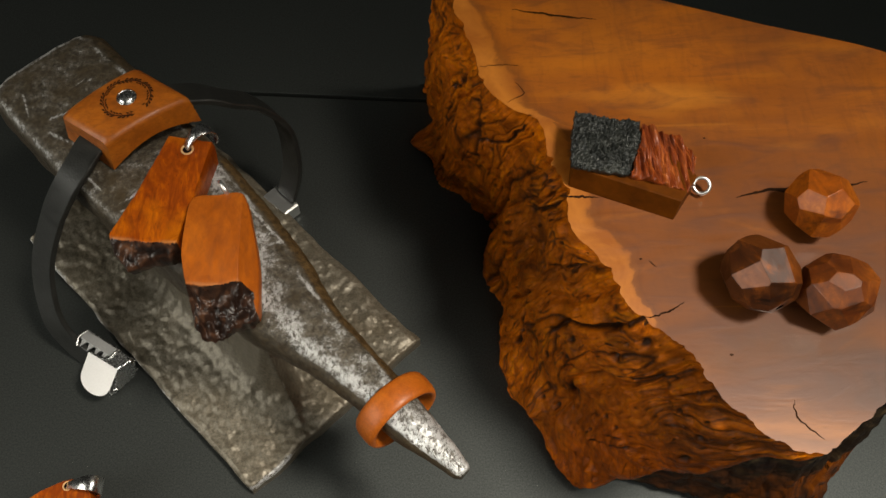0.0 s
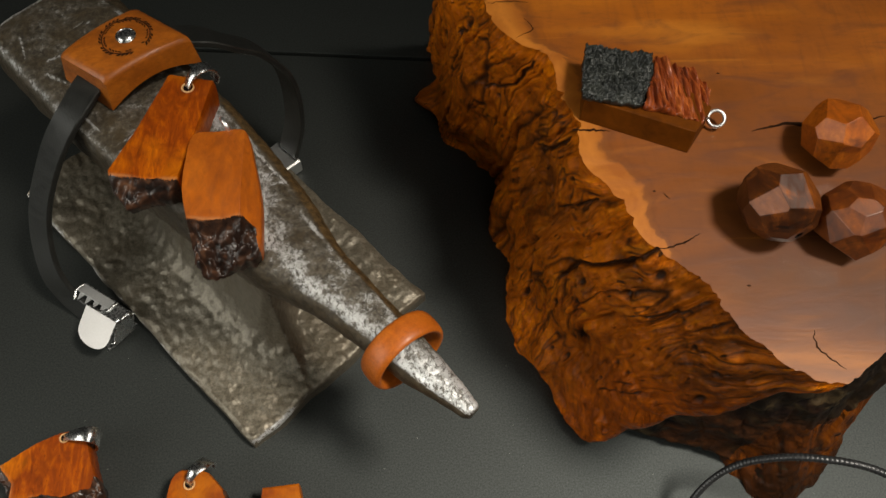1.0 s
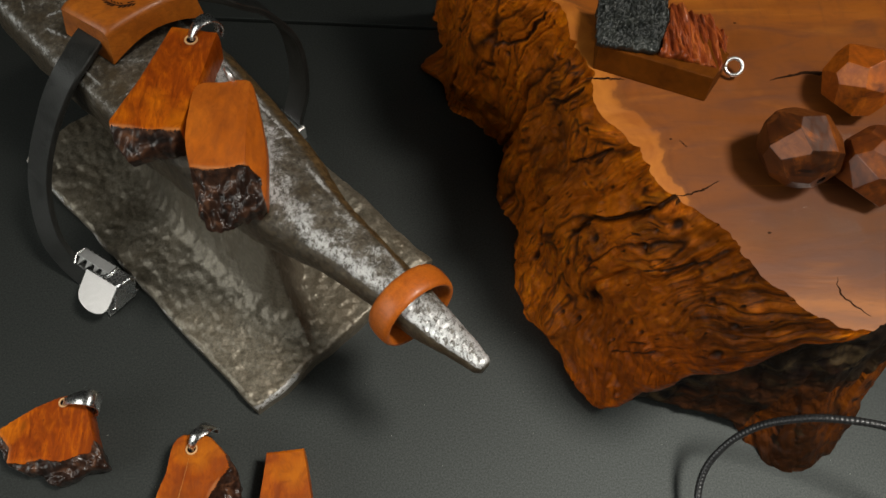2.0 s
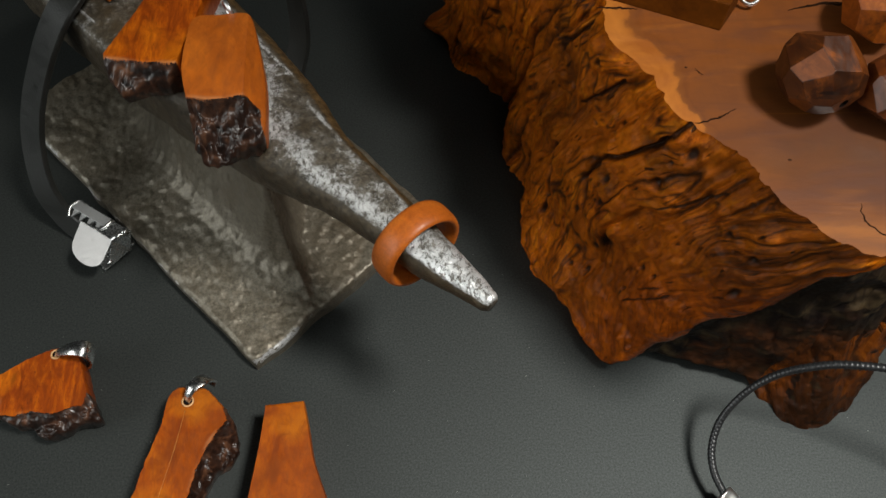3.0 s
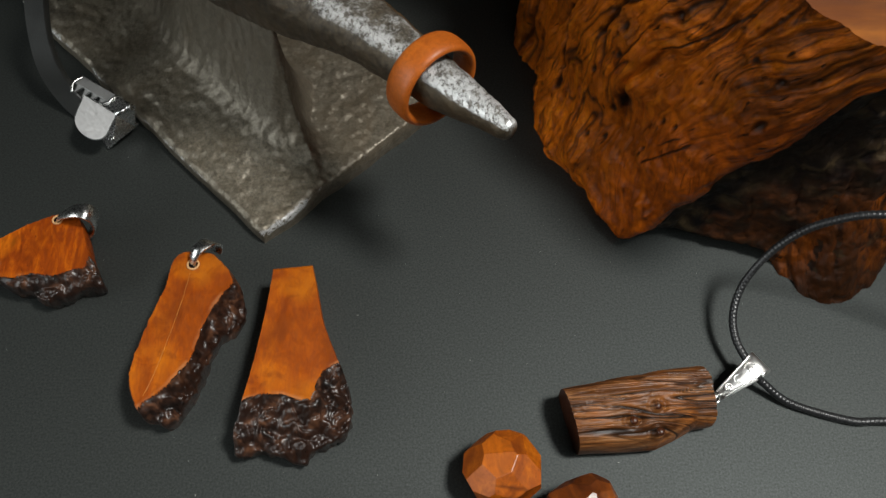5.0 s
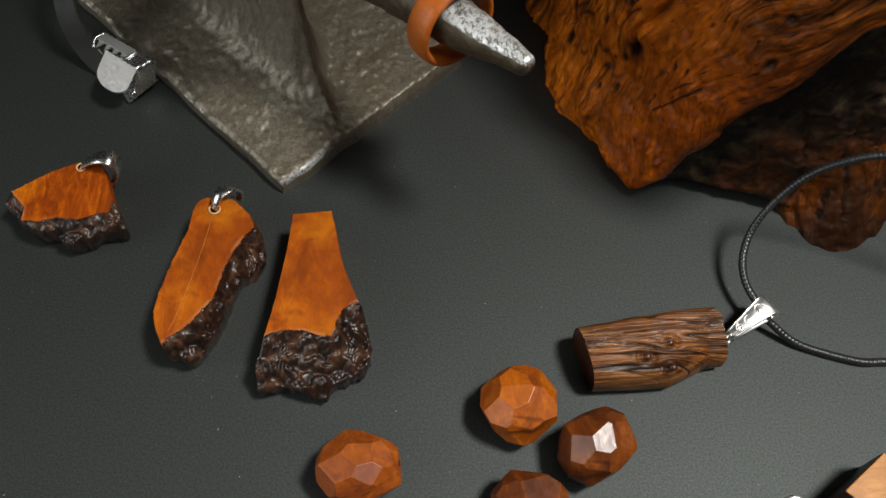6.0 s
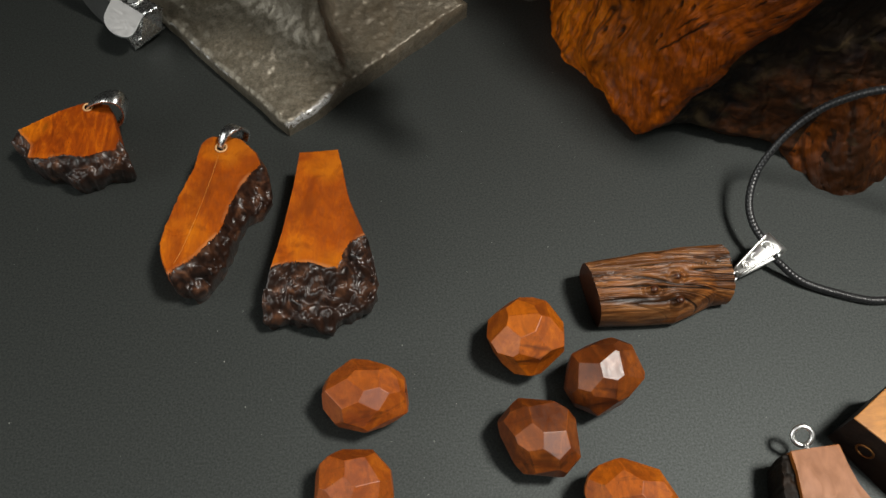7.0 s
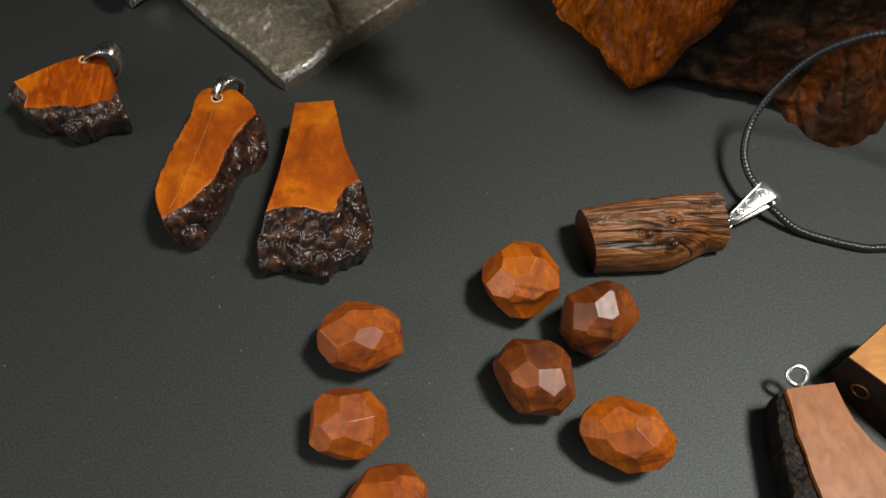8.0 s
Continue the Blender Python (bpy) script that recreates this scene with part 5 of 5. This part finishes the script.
# ---- faceted beads ----
def bead(at, half, yaw, seed, material, label, group, low=0.0, cuts=(), facets=36):
    rng = random.Random(seed)
    bm = bmesh.new()
    bmesh.ops.create_cube(bm, size=0.06)
    turn = Matrix.Rotation(radians(yaw), 3, "Z")
    # the cuts that set this bead apart, as compass way and height in degrees; even ones fill the rest
    ways = []
    for az, el in cuts:
        az, el = radians(az - yaw), radians(el)
        ways.append(Vector((math.cos(az) * math.cos(el), math.sin(az) * math.cos(el), math.sin(el))))
    own = len(ways)
    ways += [w for w in (Vector((1, 0, 0)), Vector((-1, 0, 0))) if all(w.dot(o) < 0.85 for o in ways)]
    spin = rng.uniform(0, 6.28)
    for k in range(facets):
        z = 1 - 2 * (k + 0.5) / facets
        r, t = math.sqrt(1 - z * z), k * 2.39996 + spin
        w = (Vector((z, r * math.cos(t), r * math.sin(t))) + Vector([rng.uniform(-0.22, 0.22) for _ in range(3)])).normalized()
        if all(w.dot(o) < 0.90 for o in ways[:own]):
            ways.append(w)
    for q, w in enumerate(ways):
        reach = math.sqrt(sum((a * b * 0.00098) ** 2 for a, b in zip(w, half)))
        f = rng.uniform(0.905, 0.935) if q < own else rng.uniform(0.935, 0.975)
        geom = bm.verts[:] + bm.edges[:] + bm.faces[:]
        cut = bmesh.ops.bisect_plane(bm, geom=geom, dist=1e-7, plane_co=w * reach * f, plane_no=w, clear_outer=True)
        edges = [e for e in cut["geom_cut"] if isinstance(e, bmesh.types.BMEdge)]
        if len(edges) >= 3:
            bmesh.ops.contextual_create(bm, geom=edges)
    bmesh.ops.remove_doubles(bm, verts=bm.verts, dist=0.00012)
    bmesh.ops.bevel(bm, geom=list(bm.edges), offset=0.00010, segments=1, affect="EDGES", profile=0.5, clamp_overlap=True)
    bmesh.ops.recalc_face_normals(bm, faces=bm.faces)
    # the bore
    bores = []
    for w in (Vector((1, 0, 0)), Vector((-1, 0, 0))):
        ends = [f for f in bm.faces if f.normal.dot(w) > 0.985]
        if not ends:
            continue
        f = max(ends, key=lambda g: g.calc_area())
        c = f.calc_center_median()
        if f.calc_area() < 1.3e-5:
            continue
        u = w.orthogonal().normalized()
        ringp = [bm.verts.new(p) for p in circle(c, u, w.cross(u), 0.0011, 12)]
        deep = [bm.verts.new(v.co - w * 0.003) for v in ringp]
        loop = [bm.edges.new((ringp[i], ringp[(i + 1) % 12])) for i in range(12)]
        outer = list(f.edges)
        bm.faces.remove(f)
        bmesh.ops.bridge_loops(bm, edges=outer + loop)
        bores.append([v.co.copy() for v in ringp + deep])
        bmesh.ops.delete(bm, geom=deep, context="VERTS")
    bmesh.ops.rotate(bm, verts=bm.verts, cent=(0, 0, 0), matrix=turn)
    lowest = min(v.co.z for v in bm.verts)
    centre = mm(*at, low)
    for v in bm.verts:
        v.co += centre - UP * lowest
    lay = bm.faces.layers.float.new("facet")
    for f in bm.faces:
        f[lay] = rng.random() if f.calc_area() > 2.5e-6 else 0.5
    ob = lone("faceted_bead", bm, material, label, "bead", group, smooth=False, origin=centre)
    for pts in bores:
        lined = bmesh.new()
        v = [lined.verts.new(turn @ p + centre - UP * lowest) for p in pts]
        for i in range(12):
            j = (i + 1) % 12
            lined.faces.new((v[i], v[j], v[12 + j], v[12 + i]))
        lined.faces.new(v[12:])
        part("bore", lined, HOLE, ob, "dark drilled bore")
    return ob


def beads():
    g1, g2 = "faceted beads on the board", "faceted beads on the slab"
    red, dark = "glossy red-brown faceted wooden bead with drilled bore on the board", "dark red-brown faceted wooden bead on the board"
    bead((17.2, -72.3), (11.2, 8.7, 8.0), 2, 11, BEAD_WOOD, red, g1, 0, [(-147, 71), (130, 46), (78, 79), (17, 63), (-68, 63), (-47, 37), (-141, 28), (-93, 43), (-68, 24), (87, 46), (2, 8)])
    bead((14.4, -93.8), (9.6, 8.2, 7.8), 4, 12, BEAD_WOOD, red, g1, 0, [(42, 80), (168, 60), (-65, 54), (-138, 35), (-93, 27), (32, 42), (-27, 27), (-135, 64), (178, 16), (4, 5)])
    bead((22.4, -113.2), (10.2, 8.8, 8.4), 35, 13, BEAD_WOOD, red, g1, 0, [(105, 52), (149, 76), (21, 62)])
    bead((58.3, -58.2), (10.0, 9.9, 8.9), -62, 14, ORANGE_BEAD_WOOD, "orange-brown faceted wooden bead with dark grain line on the board", g1, 0, [(113, 67), (-175, 80), (-146, 43), (-34, 58), (-84, 52), (-98, 20), (-62, 12), (168, 35), (21, 36), (-122, 2)])
    bead((76.0, -70.2), (10.8, 8.5, 8.6), 36, 15, DARK_BEAD_WOOD, dark, g1, 0, [(-155, 57), (-12, 58), (-56, 40), (-91, 47), (127, 59), (-177, 27), (-127, 22), (-95, 22), (-54, 78)])
    bead((58.4, -84.8), (10.9, 8.2, 8.2), -47, 16, DARK_BEAD_WOOD, dark, g1, 0, [(171, 56), (50, 76), (-60, 68), (-144, 62), (-134, 19), (-4, 37), (-108, 35), (-52, 34), (-160, 14)])
    bead((77.8, -100.2), (11.7, 8.0, 7.8), -24, 17, ORANGE_BEAD_WOOD, "elongated orange-brown faceted wooden bead on the board", g1, 0, [(158, 76), (-166, 40), (135, 54), (-137, 19), (-111, 60), (-9, 71), (-30, 47), (-115, 14), (-83, 33), (67, 49)])
    top = SLAB_H + 0.35
    bead((154.8, 57.2), (8.6, 8.3, 8.0), -80, 21, ORANGE_BEAD_WOOD, "orange faceted wooden bead with bore resting on the slab", g2, top, [(140, 70), (155, 27), (-156, 38), (-80, 52), (-137, 10), (-95, 10), (2, 52), (-174, -4), (-58, 20)])
    bead((133.8, 37.5), (9.9, 9.2, 8.4), -70, 22, BLACK_BEAD_WOOD, "dark brown faceted wooden bead with pale facet resting on the slab", g2, top, [(171, 46), (-147, 45), (-60, 76), (-122, 25), (-84, 36), (-152, -2), (88, 50), (-6, 48)])
    bead((151.4, 32.4), (9.6, 8.4, 8.2), -20, 23, DARK_BEAD_WOOD, "red-brown faceted wooden bead resting on the slab", g2, top, [(153, 55), (96, 66), (-152, 74), (-139, 46), (-100, 50), (-144, 25), (36, 64), (-45, 52), (-88, 28), (-114, 8)])


# ---- the log pendant on its cord ----
def log_pendant():
    ob = thing("log_pendant", mm(96, -45, 0), "weathered half-log pendant with silver bail on a black braided cord", "pendant")
    n, m = 400, 170
    grooves = []
    knots = [(98.5, -45.6), (91.8, -49.1), (98.1, -52.2)]
    station = [(0.0, -37.4, -54.0, 13.4), (0.1, -36.8, -54.0, 13.8), (0.3, -36.0, -54.2, 14.2), (0.55, -34.8, -54.0, 14.4), (0.72, -33.6, -51.6, 13.8), (0.86, -33.0, -49.2, 12.8), (1.0, -32.6, -48.6, 12.2)]
    rows = []
    for i in range(m + 1):
        t = i / m
        y0, y1, high = between(t, station)
        row = []
        for j in range(n):
            a = 2 * math.pi * j / n
            ca, sa = math.cos(a), math.sin(a)
            c = math.copysign(abs(ca) ** 0.8, ca)
            h = abs(sa) ** 0.75 if sa > 0 else -0.25 * abs(sa) ** 0.5
            y = (y0 + y1) / 2 - c * (y1 - y0) / 2
            z = high * (0.30 + 0.70 * h) if sa > 0 else high * 0.30 * (1 + h * 3.6)
            x0, x1 = 76.0 + 0.16 * (-37 - y) - 0.05 * z, 112.6 + 0.12 * (-31 - y) + 0.12 * z * (1 if y > -40 else 0.4)
            x = x0 + (x1 - x0) * t
            p = Vector((x, y, z))
            if sa > 0:
                bentp = y
                rise = 0.0
                for kx, ky in knots:
                    dx, dy = x - kx, y - ky
                    near = math.exp(-(dx / 4.5) ** 2 - (dy / 2.6) ** 2)
                    bentp -= 1.3 * near * max(-1.0, min(1.0, dy / 1.6))
                    r = math.hypot(dx * 0.8, dy)
                    rise += 0.8 * math.exp(-(r / 1.0) ** 2) - 0.7 * math.exp(-((r - 1.7) / 0.6) ** 2)
                wave = 0.35 * rough((x * 0.07, y * 0.1, 3), 1, 2)
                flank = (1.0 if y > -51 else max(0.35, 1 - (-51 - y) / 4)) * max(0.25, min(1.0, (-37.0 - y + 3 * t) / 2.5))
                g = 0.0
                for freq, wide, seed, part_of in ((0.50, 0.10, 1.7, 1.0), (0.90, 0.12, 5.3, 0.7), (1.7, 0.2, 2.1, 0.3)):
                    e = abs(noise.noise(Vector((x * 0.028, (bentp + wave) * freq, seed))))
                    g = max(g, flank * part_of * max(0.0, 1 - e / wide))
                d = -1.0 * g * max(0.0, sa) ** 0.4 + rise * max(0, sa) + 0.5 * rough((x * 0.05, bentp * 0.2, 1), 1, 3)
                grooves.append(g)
                p += Vector((0, ca * d * 0.6, sa * d))
            else:
                grooves.append(0.3)
            p.z = max(p.z, 0.05)
            row.append(mm(*p))
        rows.append(row)
    bark = part("log_bark", skin(rows, caps=False), LOG_BARK, ob, "grooved grey-brown weathered wood with three knots")
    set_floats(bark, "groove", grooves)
    bm = bmesh.new()
    bm.faces.new([bm.verts.new(p) for p in rows[0]])
    part("log_end", bm, LOG_WOOD, ob, "smooth sawn end")
    bm = bmesh.new()
    bm.faces.new([bm.verts.new(p) for p in rows[-1]])
    part("log_end", bm, LOG_WOOD, ob, "smooth sawn end")
    for kx, ky in knots:
        part("knot", ball(mm(kx, ky, 14.1 - 0.25 * abs(ky + 47) * 0.6), 0.0011, 0.7), LOG_WOOD, ob, "small round knot")
    # bail: a tapering cast loop with three bosses
    a, b = mm(118.4, -40.8, 5.6), mm(129.3, -33.9, 9.0)
    way = (b - a).normalized()
    across = way.cross(UP).normalized()
    nrm = across.cross(way).normalized()
    path = bend([a, a.lerp(b, 0.3) + nrm * 0.0008, a.lerp(b, 0.7) + nrm * 0.0011, b + nrm * 0.0003, b + way * 0.0012 - nrm * 0.0014, b - nrm * 0.0034, a.lerp(b, 0.5) - nrm * 0.0024, a - nrm * 0.0006], 48)
    taper = lambda f: 0.42 + 0.58 * (min(f / 0.45, 1) if f < 0.6 else max(0.0, (1 - f) / 0.4))
    bail = part("bail", strip(path, 0.0066, 0.0009, across, taper), SILVER, ob, "cast silver bail with scrolls and three bosses")
    for f, r in ((0.22, 0.0009), (0.48, 0.0012), (0.80, 0.0017)):
        c = a.lerp(b, f) + nrm * 0.0014
        part("boss", hoop(c - nrm * 0.0001, nrm, r, 0.00025, 20), SILVER, bail)
        part("boss", ball(c - nrm * 0.0004, r * 0.8, 0.5), SILVER, bail)
    for side in (-1, 1):
        edge = [a.lerp(b, f) + across * side * 0.001 * (1.15 + 1.75 * f) + nrm * (0.0012 + 0.0003 * math.sin(math.pi * f)) for f in [k / 16 for k in range(17)]]
        part("rim", tube(edge, 0.00028, 6), SILVER, bail)
    part("jump_ring", hoop(mm(117.4, -42.0, 5.6), (0.5, -0.6, 0.4), 0.0013, 0.0004, 20), SILVER, ob)
    part("jump_ring", hoop(mm(116.6, -40.6, 6.0), (0.4, 0.6, 0.6), 0.0011, 0.0004, 20), SILVER, ob)
    # cord, braided
    loop = [(131, -37, 4.5), (129.2, -34.6, 6.5), (127.3, -31.4, 7.2), (125.6, -25.7, 8), (125.8, -19.3, 10), (128.5, -12.9, 14), (133.3, -8.4, 21), (138.7, -6.4, 29), (145.1, -6.6, 36), (155.5, -8.6, 42), (172, -14, 44), (192, -26, 36), (202, -42, 16),
            (192, -50, 2.2), (175, -49.8, 1.4), (161.2, -48.9, 1.3), (155.1, -48.6, 1.3), (146.4, -45.9, 1.3), (137.6, -42.1, 1.8), (131, -37, 4.5)]
    path = bend([mm(*p) for p in loop], 900)
    long = 0.0
    rings = []
    ups = Vector((0.2, 0.1, 1)).normalized()
    for i, p in enumerate(path):
        long += (p - path[i - 1]).length if i else 0
        w = (path[(i + 1) % 900] - path[i - 1]).normalized() if 0 < i < 899 else (path[1] - path[0]).normalized()
        side = w.cross(ups).normalized()
        up2 = side.cross(w)
        ring = []
        for k in range(12):
            t = 2 * math.pi * k / 12
            r = 0.00105 * (1 + 0.13 * math.sin(2 * t + long * 2600) * math.sin(2 * t - long * 2600))
            ring.append(p + side * r * math.cos(t) + up2 * r * math.sin(t))
        rings.append(ring)
    part("cord", skin(rings), CORD, ob, "black waxed braided cord")


# ---- block pendant on the slab ----
def slab_block():
    z0 = SLAB_H + 0.35
    ob = thing("block_pendant", mm(108, 72, z0), "wooden block pendant with charred and raw red top on slab", "pendant")
    low = [mm(92.4, 70.2, z0), mm(118.6, 58.4, z0), mm(124.4, 66.0, z0), mm(112, 81, z0), mm(95.6, 86, z0)]
    top = [v + mm(0.6, 1.5, 101.3 - z0) for v in low]
    part("body", frame_box(top, low, 0.0003), BLOCK_WOOD, ob, "dark amber sawn sides", smooth=False)
    _, char = slice_meshes([(95.4, 88), (104, 85.6), (112.2, 83.4), (110.4, 76), (106.4, 67.6), (98, 69.6), (92.0, 71.2), (93.4, 80)], [], lambda x, y: 103.6 + 0.03 * (x - 92), 100.4, 0, 0.5, seed=7, soften=False, fine=3.2)
    part("char", char, CHAR, ob, "cracked charred bark")
    wood, raw = slice_meshes([(113.2, 84), (118, 81.4), (122.8, 79.8), (126.2, 73.4), (124.5, 69), (121.4, 62.8), (115, 65.2), (107.2, 67.4), (110.8, 76)], [], lambda x, y: 104.2 - 0.14 * (x - 107), 99, 0, 0.7, seed=8, soften=False, fine=1.7, stripes=(1.3, 0.2))
    wood.free()
    part("raw_wood", raw, RED_RAW, ob, "fibrous split red wood")
    part("eyelet", hoop(mm(127.2, 66.9, 97.2), (-0.25, -0.45, 0.85), 0.0021, 0.0005), SILVER, ob, "silver eyelet")
    part("eyelet_shank", tube([mm(122.5, 66.5, 98.4), mm(125.2, 66.8, 97.6)], 0.0004, 8), SILVER, ob)


# ---- two pendants at the near edge ----
def edge_blocks():
    group = "block pendants at the near edge"
    ob = thing("block_pendant", mm(122, -105, 0), "pale polished wooden pendant with black bark side and silver eyelet", "pendant", group)
    rim = [(116.2, -92.2), (122, -91.7), (128.4, -91.1), (129.0, -96), (129.8, -100.7), (132.6, -106.2), (136.5, -110), (136, -118), (132, -127), (120, -128), (117.4, -117.6), (116.7, -112), (116.9, -107.3), (116.0, -103), (116.5, -97)]
    face = frame_box([mm(x, y, 12) for x, y in rim], [mm(x, y, 0.1) for x, y in rim], 0.00025)
    part("wood_face", face, PINK_WOOD, ob, "pale polished wood", smooth=False)
    wood, bark = slice_meshes([(116.8, -92.6), (117.2, -98), (116.8, -103), (117.4, -107.5), (117.2, -112), (118, -118), (120, -127.5), (112, -127), (111.4, -120), (112.0, -112), (113.0, -100), (114.6, -92.6)], [], lambda x, y: 11.2, 0, 0, 0.3, seed=9, soften=False)
    wood.free()
    part("bark_side", bark, BLACK_BARK, ob, "black bark side")
    part("eyelet", hoop(mm(122.0, -87.6, 8.2), (-0.2, -0.55, 0.8), 0.0023, 0.00066), SILVER, ob, "silver eyelet")
    part("eyelet_shank", tube([mm(122.6, -92.5, 7.6), mm(122.4, -89.4, 8.0)], 0.0005, 8), SILVER, ob)
    ob = thing("block_pendant", mm(142, -88, 0), "dark block pendant with golden wood face and inlaid ring", "pendant", group)
    top = [mm(132.4, -85.8, 14), mm(144.9, -77.2, 14), mm(160, -92, 14), mm(148, -103, 14)]
    low = [mm(132.3, -85.7, 0), mm(146.0, -76.8, 0), mm(161, -92, 0), mm(146, -106, 0)]
    part("body", frame_box(top, low, 0.0003), BLACK_WOOD, ob, "black oiled sides", smooth=False)
    cap = [v + UP * 0.0003 for v in top]
    inner = sum(cap, Vector((0, 0, 0))) / 4
    cap = [inner + (v - inner) * 0.985 for v in cap]
    part("wood_face", frame_box(cap, [v - UP * 0.001 for v in cap], 0.0002), GOLD_WOOD, ob, "golden polished face", smooth=False)
    # inlaid ring on the front side
    f0, f1, g0 = top[0], top[3], low[0]
    nrm = (f1 - f0).cross(g0 - f0).normalized()
    if nrm.y > 0:
        nrm = -nrm
    c = f0.lerp(f1, 0.33) + (g0 - f0) * 0.58 + nrm * 0.0001
    part("inlaid_ring", hoop(c, nrm, 0.0021, 0.0003, 28), BRASS, ob, "thin bronze inlaid ring")


def dust():
    rng = random.Random(5)
    bm = bmesh.new()
    spots = [(-13, -70.7), (-19.1, -58.2), (52.1, -99.5), (-70, -72)] + [(rng.uniform(-110, 190), rng.uniform(-140, 60)) for _ in range(150)]
    for k, (x, y) in enumerate(spots):
        r = 0.00018 if k < 4 else rng.uniform(0.00006, 0.00014)
        m = Matrix.Translation(mm(x, y, 0) + UP * r * 0.5) @ Matrix.Rotation(rng.uniform(0, 3), 4, "Z") @ Matrix.Diagonal((1.4, 0.7, 0.6, 1))
        bmesh.ops.create_icosphere(bm, subdivisions=1, radius=r, matrix=m)
    lone("dust", bm, DUST, "pale specks of dust on the black board", "dust", kind="stuff")


burl_slab()
anvil()
bracelet()
anvil_pendants()
finger_ring()
flat_pendants()
log_pendant()
slab_block()
edge_blocks()
beads()
dust()
